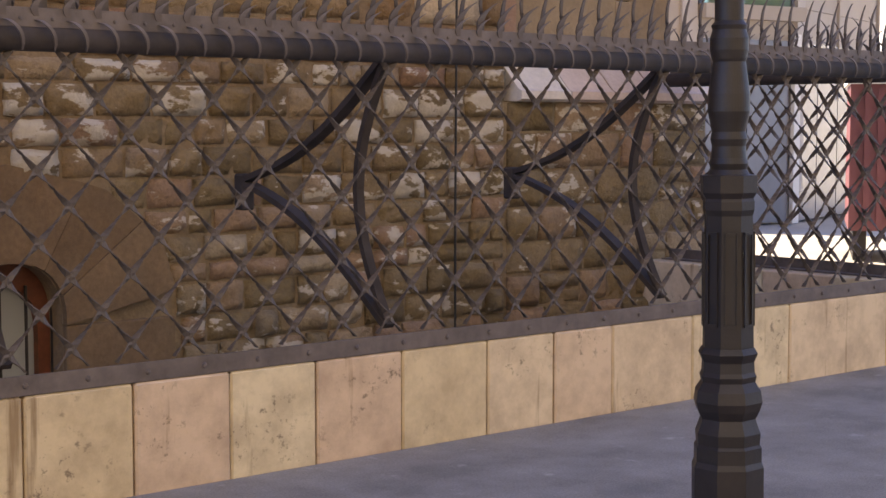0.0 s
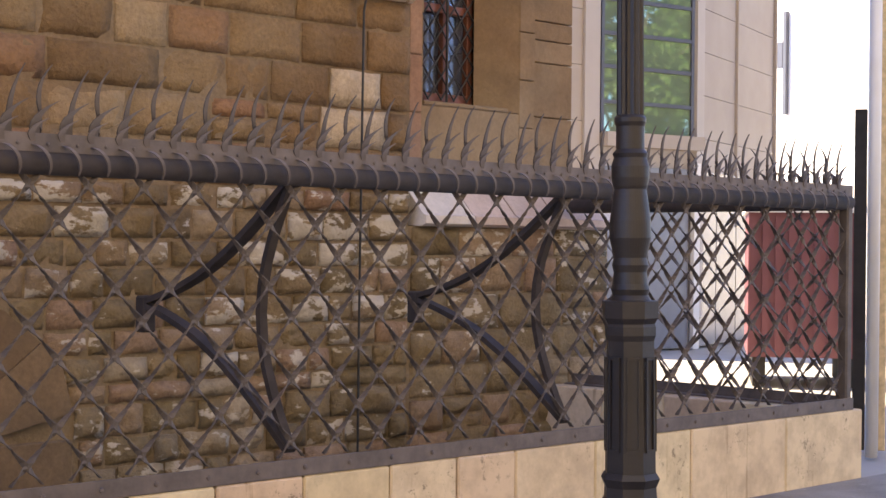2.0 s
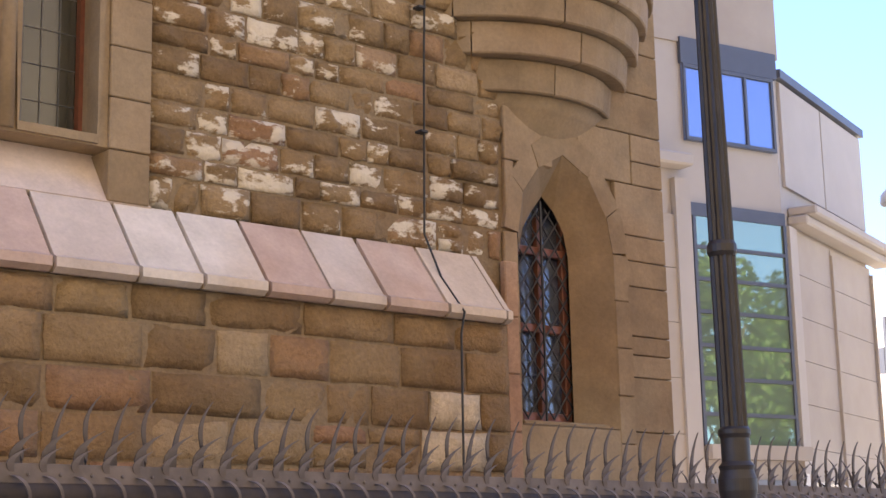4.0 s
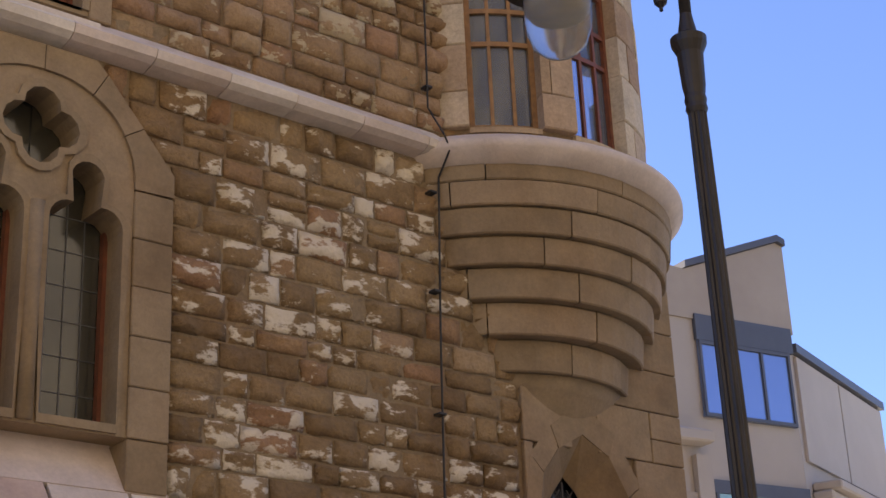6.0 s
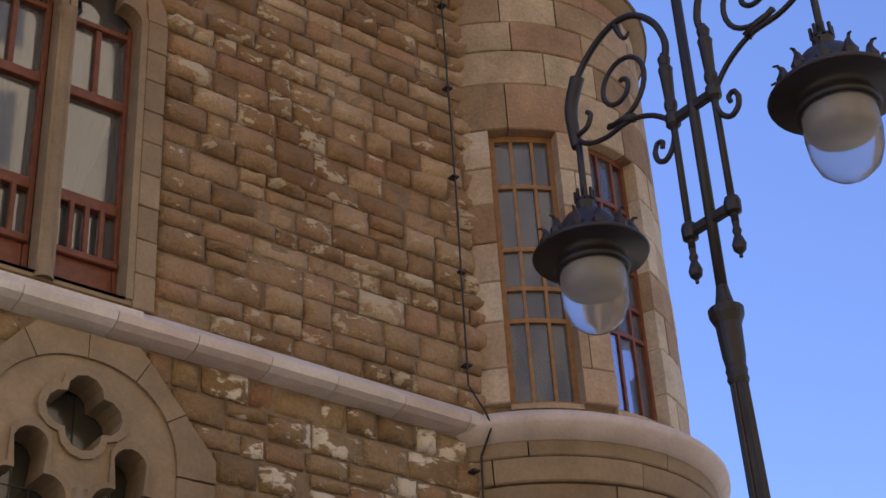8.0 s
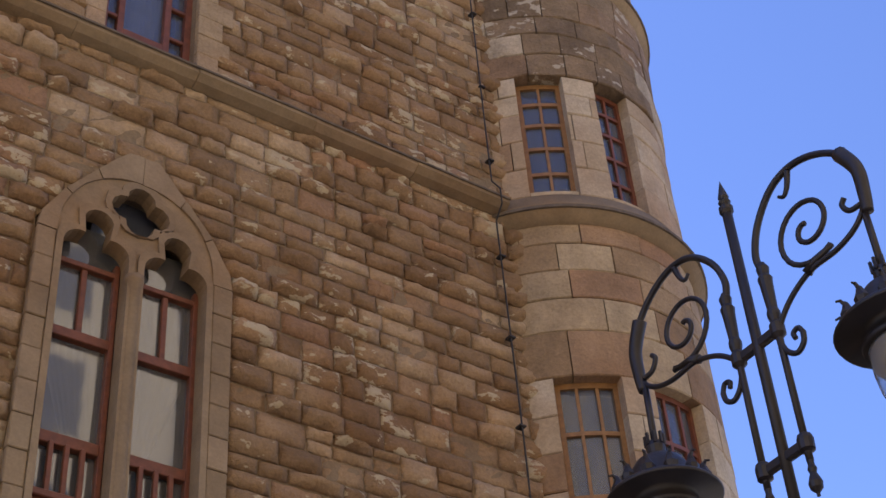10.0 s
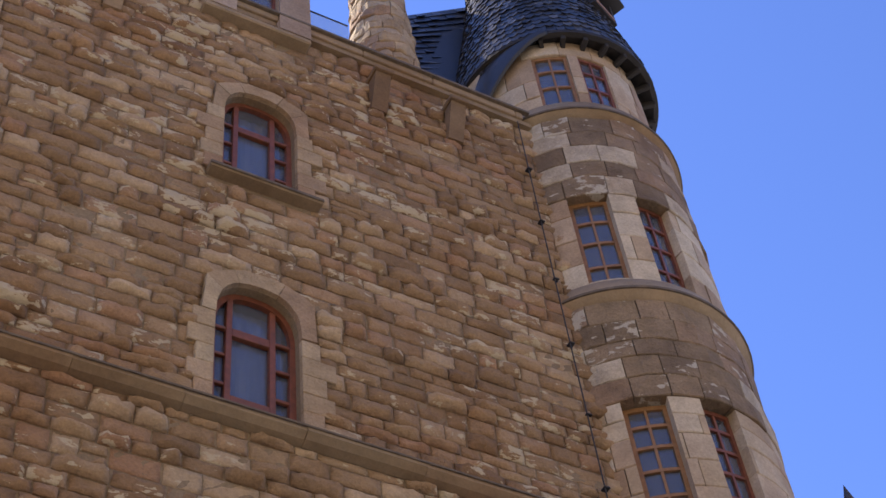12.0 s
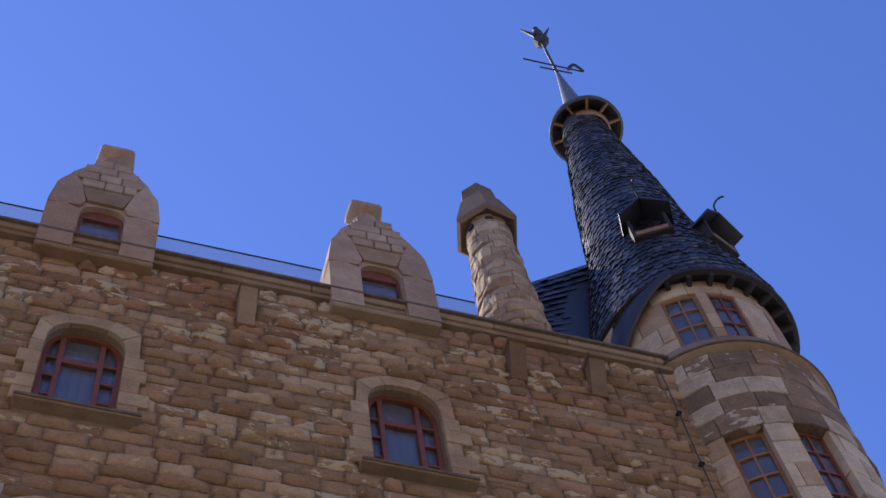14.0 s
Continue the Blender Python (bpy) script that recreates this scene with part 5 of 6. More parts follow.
part("vase", lathe([(0.075, 1.42), (0.062, 1.44), (0.068, 1.46), (0.062, 1.48), (0.058, 1.52), (0.064, 1.545), (0.058, 1.57), (0.064, 1.60), (0.073, 1.64), (0.072, 1.70), (0.060, 1.79), (0.056, 1.81), (0.060, 1.82), (0.066, 1.85), (0.067, 1.89), (0.058, 1.92), (0.062, 1.935), (0.050, 1.95), (0.050, 2.03), (0.056, 2.045), (0.056, 2.06), (0.046, 2.07)], 44), M_CHIPPED, lamp, "turned vase-shaped stem")


def fluted(z0, z1, r0, r1, n=14):
    bm = bmesh.new()
    rows = []
    for z, r in ((z0, r0), (z1, r1)):
        rows.append([bm.verts.new(((r * (1.0 if k % 2 else 0.86)) * math.cos(math.pi * k / n), (r * (1.0 if k % 2 else 0.86)) * math.sin(math.pi * k / n), z)) for k in range(2 * n)])
    for k in range(2 * n):
        bm.faces.new((rows[0][k], rows[0][(k + 1) % (2 * n)], rows[1][(k + 1) % (2 * n)], rows[1][k]))
    return bm


part("shaft", fluted(2.06, 2.70, 0.048, 0.046), M_POST, lamp, "fluted iron shaft")
part("shaft", fluted(2.70, 4.35, 0.045, 0.036), M_POST, lamp, "fluted iron shaft")
part("shaft_ring", lathe([(0.046, 2.67), (0.053, 2.685), (0.053, 2.71), (0.046, 2.725)], 20), M_POST, lamp)
part("capital", lathe([(0.036, 4.30), (0.044, 4.32), (0.040, 4.34), (0.044, 4.36), (0.040, 4.38), (0.046, 4.42), (0.052, 4.56), (0.070, 4.60), (0.072, 4.63), (0.040, 4.65), (0.030, 4.70), (0.024, 4.74)], 20), M_POST, lamp)
part("centre_rod", tube([(0, 0, 4.7), (0, 0, 6.46)], 0.024, 12), M_POST, lamp, smooth=True)
part("finial", lathe([(0.0, 6.63), (0.026, 6.52), (0.020, 6.505), (0.030, 6.49), (0.020, 6.47), (0.034, 6.455), (0.034, 6.43), (0.022, 6.41)], 14), M_POST, lamp)


def smooth_curve(pts, n=6):
    P = [Vector(p) for p in pts]
    out = []
    for i in range(len(P) - 1):
        a, b, c, d = P[max(i - 1, 0)], P[i], P[i + 1], P[min(i + 2, len(P) - 1)]
        for k in range(n):
            t = k / n
            out.append(0.5 * ((2 * b) + (c - a) * t + (2 * a - 5 * b + 4 * c - d) * t * t + (3 * b - a - 3 * c + d) * t ** 3))
    return out + [P[-1]]


def lan(profile):
    return [(r * 1.17, 5.535 - (5.60 - z) * 1.09) for r, z in profile]


def arm(s):
    """One bracket arm with its hanging lantern; s is +1 or -1 along the arm."""
    F = lambda q: [(s * x, 0, z) for x, z in q]
    rod = 0.12
    part("side_rod", tube([(s * rod, 0, 4.98), (s * rod, 0, 6.02)], 0.016, 10), M_POST, lamp, smooth=True)
    part("drop", lathe([(0.0, 4.81), (0.008, 4.815), (0.008, 4.83), (0.026, 4.85), (0.030, 4.875), (0.022, 4.90), (0.014, 4.92), (0.020, 4.94), (0.014, 4.96), (0.016, 5.02), (0.034, 5.03), (0.036, 5.08), (0.030, 5.10), (0.016, 5.11)], 12, cx=s * rod), M_POST, lamp)
    part("collar", lathe([(0.016, 5.60), (0.034, 5.62), (0.034, 5.67), (0.022, 5.69), (0.03, 5.72), (0.03, 5.74), (0.024, 5.76), (0.03, 5.90), (0.034, 5.93), (0.024, 5.95), (0.03, 5.99), (0.014, 6.02)], 12, cx=s * rod), M_POST, lamp)
    for z in (5.06, 5.645):
        part("bridge", boxed(min(0, s * rod), max(0, s * rod), -0.018, 0.018, z - 0.025, z + 0.025, 0.008), M_POST, lamp)
    outer = smooth_curve(F([(0.115, 5.98), (0.10, 6.08), (0.148, 6.22), (0.256, 6.345), (0.376, 6.386), (0.50, 6.36), (0.62, 6.28), (0.70, 6.17), (0.715, 6.02), (0.70, 5.86)]))
    part("arm_scroll", tube(outer, 0.017, 8), M_POST, lamp, smooth=True)
    lower = smooth_curve(F([(0.245, 5.55), (0.235, 5.50), (0.19, 5.475), (0.14, 5.52), (0.12, 5.60), (0.15, 5.67), (0.24, 5.75), (0.366, 5.80), (0.52, 5.80), (0.64, 5.84), (0.715, 5.93), (0.73, 6.05)]))
    part("arm_scroll", tube(lower, 0.013, 8), M_POST, lamp, smooth=True)
    part("arm_scroll", tube(smooth_curve(F([(0.245, 5.55), (0.225, 5.585), (0.195, 5.575), (0.20, 5.545)])), 0.012, 7), M_POST, lamp, smooth=True)
    spiral = []
    for k in range(40):
        u = k / 39
        a = radians(-60 - 560 * u)
        r = 0.165 * (1 - u) ** 0.9 + 0.022
        spiral.append((0.40 + r * math.cos(a), 6.02 + r * 1.05 * math.sin(a)))
    part("arm_scroll", tube(F(spiral), 0.013, 7), M_POST, lamp, smooth=True)
    part("leaf_knot", tube(smooth_curve(F([(0.38, 6.37), (0.36, 6.30), (0.33, 6.26), (0.30, 6.28)])), 0.016, 7, 0.5), M_POST, lamp, smooth=True)
    part("leaf_knot", tube(F([(0.34, 5.80), (0.40, 5.83), (0.50, 5.84)]), 0.024, 8, 0.5), M_POST, lamp, smooth=True)
    part("leaf_knot", tube(smooth_curve(F([(0.66, 6.24), (0.72, 6.10), (0.72, 5.96), (0.71, 5.86)])), 0.036, 10, 0.7), M_POST, lamp, smooth=True)
    part("leaf_knot", tube(smooth_curve(F([(0.69, 5.92), (0.63, 5.93), (0.60, 5.98), (0.62, 6.01)])), 0.013, 7), M_POST, lamp, smooth=True)
    cx = s * 0.695
    ln = part("lantern_stem", tube([(cx, 0, 5.9), (cx, 0, 5.53)], 0.016, 8), M_POST, lamp, smooth=True)
    part("crown", join([lathe([(0.0, 5.565), (0.034, 5.56), (0.046, 5.53), (0.036, 5.48), (0.0, 5.48)], 14, cx=cx)] + [boxed(cx + 0.042 * math.cos(k) - 0.006, cx + 0.042 * math.cos(k) + 0.006, 0.042 * math.sin(k) - 0.006, 0.042 * math.sin(k) + 0.006, 5.54, 5.60) for k in np.linspace(0, 5.5, 8)]), M_POST, ln)
    part("hood", lathe(lan([(0.0, 5.56), (0.04, 5.555), (0.09, 5.52), (0.125, 5.46), (0.135, 5.42), (0.15, 5.40), (0.21, 5.365), (0.225, 5.345), (0.22, 5.335), (0.13, 5.345), (0.13, 5.29), (0.145, 5.28), (0.14, 5.26), (0.125, 5.26)]), 36, cx=cx), M_POST, ln, "flared iron hood", smooth=True)
    for k in range(12):
        a = 2 * math.pi * k / 12
        ob = part("hood_leaf", join([lathe([(0.0, 0.085), (0.012, 0.07), (0.020, 0.045), (0.034, 0.018), (0.030, -0.01)], 7), tube([(0.0, 0, 0.06), (0.018, 0, 0.085), (0.036, 0, 0.08)], 0.010, 6, 0.5)]), M_POST, ln)
        ob.matrix_local = pose(cx + 0.195 * math.cos(a), 0.195 * math.sin(a), 5.305, 0, 0, math.degrees(a))
    part("globe", lathe(lan([(0.126, 5.265), (0.127, 5.17), (0.120, 5.10), (0.100, 5.04), (0.065, 5.005), (0.026, 4.993), (0.020, 4.98), (0.0, 4.976)]), 32, cx=cx), M_GLOBE, ln, "clear glass globe with milky lower half", smooth=True)
    part("reflector", lathe(lan([(0.114, 5.262), (0.108, 5.20), (0.09, 5.165), (0.0, 5.16)]), 20, cx=cx), M_BULB, ln, "ochre-tinted reflector", smooth=True)


arm(1)
arm(-1)
# the head leans a little on its capital
for ob in lamp.children_recursive:
    if ob.location.z > 0.3:
        ob.location.y += 0.03 * (ob.location.z - 4.65)
    else:
        for v in ob.data.vertices:
            v.co.y += 0.03 * max(0.0, v.co.z - 4.65)
# ---- roof: dormers, chimney, slate roof ----
slab("roof", -9, CORNER_X - 0.1, WALL_Y + 0.62, 16, 20.0, 20.2, M_SLATE_EDGE, "flat dark roof behind the parapet", "roof")


def dormer(b, k):
    d = thing("dormer", "pale stone dormer with arched window and round stub", "dormer", (0, 0, 0), "dormers")
    rnd = random.Random(400 + k)
    y0, y1 = 8.86, 9.75
    line = [(b - 0.74, 19.86), (b - 0.75, 21.15), (b - 0.70, 21.74), (b - 0.53, 22.28), (b - 0.31, 22.62), (b - 0.20, 22.80), (b + 0.20, 22.80), (b + 0.31, 22.62), (b + 0.53, 22.28), (b + 0.70, 21.74), (b + 0.75, 21.15), (b + 0.74, 19.86)]
    hole = arch_round(b, 0.29, 19.9, 20.95, 21.24)
    inner_line = [(x * 1.0, z) for x, z in line]
    part("body", plate([[(b + (x - b) * 0.97, z - 0.02) for x, z in inner_line], hole], y0 + 0.04, y1), M_DORMER, d, "smooth pale stone body")
    for s in (-1, 1):
        xs = sorted((b + s * 0.30, b + s * 0.74))
        part("jamb_stone", plate([[(xs[0], 19.86), (xs[0], 21.02), ((xs[0] + xs[1]) / 2, 21.10), (xs[1], 20.98), (xs[1], 19.86)]], y0, y0 + 0.3), M_DORMER, d)
        part("shoulder_stone", plate([[(b + s * 0.31, 21.10), (b + s * 0.26, 21.28), (b + s * 0.36, 21.80), (b + s * 0.50, 22.16), (b + s * 0.68, 21.74), (b + s * 0.74, 21.15), (b + s * 0.74, 21.06)]], y0, y0 + 0.3), M_DORMER, d)
    part("keystone", plate([[(b - 0.24, 21.28), (b - 0.34, 21.70), (b + 0.34, 21.70), (b + 0.24, 21.28)]], y0 - 0.005, y0 + 0.3), M_ASHLAR, d)
    for r, (z, hw) in enumerate(((21.76, 0.38), (22.0, 0.46), (22.24, 0.38), (22.48, 0.27))):
        n = 3 if r < 2 else 2
        off = 0.0 if r % 2 else 0.07
        for i in range(n):
            a, c = b - hw + 2 * hw * i / n + (off if i else 0), b - hw + 2 * hw * (i + 1) / n + (off if i < n - 1 else 0)
            part("gable_stone", boxed(a + 0.008, c - 0.008, y0 - rnd.uniform(0, 0.02), y0 + 0.3, z + 0.008, z + 0.225, 0.012), M_DORMER, d)
    part("stub", lathe([(0.20, 22.6), (0.185, 23.0), (0.20, 23.4), (0.0, 23.5)], 20, cx=b, cy=9.25), M_DORMER, d, "round stone stub")
    disc = part("stub_disc", lathe([(0.0, -0.22), (0.20, -0.22), (0.25, -0.19), (0.285, 0.06), (0.27, 0.16), (0.16, 0.19), (0.13, 0.155), (0.0, 0.15)], 20), M_DORMER, d, "stone disc")
    disc.matrix_local = pose(b, 9.25, 23.73, -112, 0, 0)
    part("corbel_sill", boxed(b - 0.74, b + 0.74, 8.85, 9.3, 19.72, 19.82, 0.02), M_ASHLAR, d)
    part("pane", boxed(b - 0.33, b + 0.33, 9.035, 9.045, 19.9, 21.28), M_GLASS, d)
    part("frame", plate([hole, [lerp(p, (b, 20.5), 0.14) for p in hole]], 8.985, 9.03), M_WOOD, d)
    part("transom", boxed(b - 0.27, b + 0.27, 8.98, 9.025, 20.98, 21.12), M_WOOD, d)


for k, b in enumerate((3.66, -0.14)):
    dormer(b, k)

wire = thing("guard_wire", "thin dark guard wire along the roof edge", "railing")
for a, b in ((-9, -0.85), (0.6, 2.95), (4.5, 5.2)):
    part("wire", tube([(a, 9.3, 21.6), (b, 9.3, 21.6)], 0.013, 6), M_WIRE, wire)
    part("mesh_panel", boxed(a, b, 9.296, 9.300, 20.2, 21.585), M_NET, wire, "faint wire mesh")

chim = thing("chimney", "tapering octagonal stone chimney with a slab hood", "chimney", (6.02, 9.78, 0))
rnd = random.Random(77)
ch = lambda z: 0.55 - 0.20 * (z - 20.2) / 5.4
z = 20.2
while z < 25.5:
    h = rnd.uniform(0.2, 0.3)
    a = rnd.uniform(0, 30)
    while a < 360:
        w = rnd.uniform(38, 60)
        bm = ring_block(ch(z) + rnd.uniform(-0.01, 0.02), ch(z + h) + rnd.uniform(-0.01, 0.02), z + 0.004, min(z + h, 25.6) - 0.004, a, min(a + w, 362), 0.018)
        for v in bm.verts:
            k = 1 + 0.13 * noise.noise((v.co.x * 7, v.co.y * 7, v.co.z * 7))
            v.co.x *= k
            v.co.y *= k
        part("chimney_stone", bm, M_PALE_ROUGH, chim)
        a += w
    z += h
part("flue_core", lathe([(0.51, 20.2), (0.32, 25.65)], 8), M_MORTAR, chim)
part("hood", lathe([(0.30, 25.45), (0.52, 25.30), (0.58, 25.38), (0.57, 25.48), (0.38, 26.35), (0.34, 26.45), (0.30, 26.9), (0.20, 27.0), (0.0, 27.0)], 6, 12, 372), M_ARCH, chim, "six-sided sloping stone hood")
# solid near-black discs; their colour stands in for the shade inside smoke holes
for a in (200, 255, 310):
    ob = part("smoke_hole", lathe([(0.0, 0.0), (0.07, 0.0), (0.07, 0.06), (0.0, 0.06)], 12), M_SLATE_EDGE, chim)
    ob.matrix_local = pose(0.33 * math.cos(radians(a)), 0.33 * math.sin(radians(a)), 25.2) @ pose(0, 0, 0, 90, 0, a + 90)

slate_roof = thing("slate_roof", "steep blue-black slate roof between chimney and turret", "roof")
A, B_, C_, D_ = Vector((6.75, 10.0, 20.2)), Vector((8.8, 9.9, 20.2)), Vector((8.8, 10.7, 27.6)), Vector((6.85, 10.9, 25.9))
bm = bmesh.new()
f = [bm.verts.new(p) for p in (A, B_, C_, D_)]
g = [bm.verts.new(p + Vector((0, 2.2, -0.3))) for p in (A, B_, C_, D_)]
bm.faces.new(f)
bm.faces.new(list(reversed(g)))
for i in range(4):
    bm.faces.new((f[i], f[(i + 1) % 4], g[(i + 1) % 4], g[i]))
part("roof_plane", bm, M_SLATE, slate_roof)
rnd = random.Random(9)
bm = bmesh.new()
R, Cc = 26, 12
nrm = (B_ - A).cross(D_ - A).normalized()
nrm = nrm if nrm.y < 0 else -nrm
for r in range(R):
    for c in range(Cc):
        u0, u1, v0, v1 = (c + 0.5 * (r % 2)) / Cc, min(1, (c + 0.5 * (r % 2) + 0.97) / Cc), r / R, min(1, (r + 1.3) / R)
        if u0 >= 1:
            continue
        P = lambda u, v: (A.lerp(B_, u)).lerp(D_.lerp(C_, u), v)
        lift = rnd.uniform(0.03, 0.07)
        q = [P(u0, v0) + nrm * lift, P(u1, v0) + nrm * lift, P(u1, v1) + nrm * 0.004, P(u0, v1) + nrm * 0.004]
        t = [bm.verts.new(p) for p in q]
        s_ = [bm.verts.new(p - nrm * 0.012) for p in q]
        bm.faces.new(t)
        for i in range(4):
            bm.faces.new((t[i], t[(i + 1) % 4], s_[(i + 1) % 4], s_[i]))
tagged(part("slate_covering", bm, M_SLATE, slate_roof, "overlapping slates"), kind="stuff")

# corbel blocks left in the upper wall
for x in (1.82, 5.37, 6.47):
    cb = thing("wall_corbel", "weathered stone corbel block projecting under the cornice", "corbel", (x, WALL_Y, 18.9), "wall corbels")
    bm = prism([(-0.11, 0.0), (-0.11, 0.62), (0.11, 0.62), (0.11, 0.0)], -0.04, 0.1)
    for v in bm.verts:
        if v.co.z > 0.5 and v.co.y < 0:
            v.co.y = -0.24
    part("block", bm, M_ASHLAR if x < 2 else M_ARCH, cb)
    part("cap", boxed(-0.14, 0.14, -0.29, 0.05, 0.622, 0.70, 0.012), M_ASHLAR if x < 2 else M_ARCH, cb)


# ---- dormers of the spire, and the vane ----
def spire_dormer(az, z, w, h, parent):
    r = spire_radius(z)
    base = pose(SP[0], SP[1], 0, 0, 0, az) @ pose(r - 0.47, 0, z, 0, 0, 0)
    def add(nm, bm, mat, par=parent):
        ob = part(nm, bm, mat, par)
        ob.matrix_local = base
        return ob
    d = add("spire_dormer", join([boxed(0, 0.55, -w / 2, -w / 2 + 0.06, 0, h), boxed(0, 0.55, w / 2 - 0.06, w / 2, 0, h), boxed(0, 0.55, -w / 2, w / 2, -0.05, 0.0)]), M_SLATE_EDGE)
    for s in (-1, 1):
        bm = bmesh.new()
        p = [(0, 0, h + w * 0.5), (0.74, 0, h + w * 0.5), (0.74, s * (w / 2 + 0.10), h - 0.08), (0, s * (w / 2 + 0.10), h - 0.08)]
        f = [bm.verts.new(q) for q in p]
        g = [bm.verts.new((q[0], q[1], q[2] + 0.06)) for q in p]
        bm.faces.new(f)
        bm.faces.new(list(reversed(g)))
        for i in range(4):
            bm.faces.new((f[i], f[(i + 1) % 4], g[(i + 1) % 4], g[i]))
        add("dormer_roof", bm, M_SLATE)
    add("dormer_lining", boxed(0.0, 0.2, -w / 2 + 0.06, w / 2 - 0.06, 0, h + w * 0.3), M_SLATE_EDGE)
    add("dormer_sill", boxed(0.42, 0.56, -w / 2 + 0.06, w / 2 - 0.06, 0.0, 0.12), M_OCHRE)
    add("dormer_hook", tube(smooth_curve([(0.7, 0, h + w * 0.5), (0.72, 0, h + w * 0.5 + 0.35), (0.85, 0, h + w * 0.5 + 0.42), (0.95, 0, h + w * 0.5 + 0.33)]), 0.018, 6), M_WIRE)


spire_dormer(240, 24.35, 0.66, 0.60, spire)
spire_dormer(293, 24.3, 0.62, 0.56, spire)
fig = join([lathe([(0.0, 38.35), (0.11, 38.40), (0.20, 38.55), (0.10, 38.80), (0.07, 39.00), (0.13, 39.10), (0.09, 39.30), (0.07, 39.38), (0.08, 39.50), (0.0, 39.58)], 10, cx=ST[0], cy=ST[1]), tube([(ST[0] - 0.1, ST[1], 38.90), (ST[0] - 0.35, ST[1] + 0.1, 39.50)], 0.06, 6, 0.3), tube([(ST[0] + 0.1, ST[1], 38.90), (ST[0] + 0.33, ST[1] - 0.1, 39.55)], 0.06, 6, 0.3)])
part("vane_figure", fig, M_WIRE, spire)
for dz, L in ((36.70, 0.75), (36.35, 0.4)):
    part("vane_arm", tube([(ST[0] - L, ST[1] + 0.02, dz), (ST[0] + L, ST[1] - 0.02, dz)], 0.02, 6), M_WIRE, spire)
part("vane_scroll", tube(smooth_curve([(ST[0] + 0.35, ST[1] - 0.02, 36.62), (ST[0] + 0.5, ST[1] - 0.1, 36.80), (ST[0] + 0.76, ST[1] - 0.03, 36.70)]), 0.05, 6, 0.5), M_WIRE, spire)

# ---- modern building behind the corner ----
PM = Vector((20.83, 15.56, 0))
mod = thing("modern_building", "modern building clad in pale stone panels with blue and green glazing", "building", (PM.x, PM.y, 0))
T1, T2 = radians(-9.5), radians(18)


def face_part(nm, s0, s1, z0, z1, d0, d1, mat, turn, parent=mod, label="", bev=0.0):
    ob = part(nm, boxed(s0, s1, d0, d1, z0, z1, bev), mat, parent, label)
    ob.matrix_local = pose(0, 0, 0, 0, 0, math.degrees(turn) if parent is mod else 0)
    return ob


face_part("wall", -3.3, 0.0, 0, 10.0, 0.06, 0.4, M_CLAD_LIGHT, T1)
face_part("wall", 0.06, 4.7, 0, 9.6, 0.06, 0.4, M_CLAD_LIGHT, T2)
face_part("side_wall", 4.4, 4.7, 0, 9.4, 0.4, 9.0, M_CLAD_LIGHT, T2)
for i in range(7):
    for j, (s0, s1) in enumerate(((0.45, 2.3), (2.34, 4.7))):
        face_part("cladding_panel", s0, s1 - 0.01, 2.0 + 0.72 * i, 2.71 + 0.72 * i, 0.0, 0.055, M_CLAD, T2)
        face_part("cladding_panel", -2.65 + 0.0 - (0.0 if j else 0.62), -2.05 - (0.0 if j else 0.62), 1.0 + 0.86 * i, 1.85 + 0.86 * i, 0.0, 0.055, M_CLAD, T1)
for s0, s1 in ((0.2, 2.28), (2.32, 4.68)):
    face_part("upper_panel", s0, s1 - 0.02, 7.75, 9.55, 0.0, 0.055, M_CLAD_LIGHT, T2)
face_part("cornice", 0.30, 5.2, 7.10, 7.26, -0.30, 0.055, M_CLAD_LIGHT, T2, bev=0.03)
face_part("cornice", 0.34, 5.35, 7.264, 7.42, -0.45, 0.055, M_CLAD_LIGHT, T2, bev=0.03)
face_part("cornice", -3.3, -2.1, 7.75, 7.95, -0.30, 0.055, M_CLAD_LIGHT, T1, bev=0.03)
face_part("parapet", 0.1, 4.75, 9.6, 9.75, -0.06, 0.4, M_BAND, T2)
face_part("pilaster", 0.06, 0.42, 0.5, 7.05, -0.06, 0.055, M_CLAD_LIGHT, T2)
face_part("pilaster", -2.32, -2.02, 0.5, 7.6, -0.06, 0.055, M_CLAD_LIGHT, T1)
face_part("drainpipe", 2.28, 2.33, 2.0, 6.9, -0.05, 0.0, M_CLAD, T2)
face_part("drainpipe", 4.64, 4.70, 2.0, 6.9, -0.06, -0.003, M_CLAD, T2)
face_part("metal_band", -2.0, 0.0, 7.03, 7.24, -0.02, 0.055, M_BAND, T1)
face_part("metal_band", -2.03, 0.02, 9.54, 9.98, -0.02, 0.055, M_BAND, T1)
gl = face_part("glazing", -1.97, -0.0, 3.4, 7.03, 0.0, 0.05, M_GREEN_GLASS, T1, label="green-tinted glazing reflecting trees")
for z in (3.9, 4.45, 4.97, 5.5, 6.02, 6.53):
    face_part("glazing_bar", -1.97, 0.0, z - 0.03, z + 0.03, -0.03, -0.002, M_BAND, T1, gl)
for s in (-1.97, -0.06):
    face_part("glazing_bar", s, s + 0.06, 3.4, 7.03, -0.034, -0.004, M_BAND, T1, gl)
bw2 = face_part("window", -2.0, -0.08, 8.26, 9.54, 0.0, 0.05, M_BLUE_GLASS, T1, label="blue reflecting window")
for s in (-2.0, -1.5, -0.72, -0.13):
    face_part("window_frame", s, s + 0.05, 8.26, 9.54, -0.03, -0.002, M_BAND, T1, bw2)
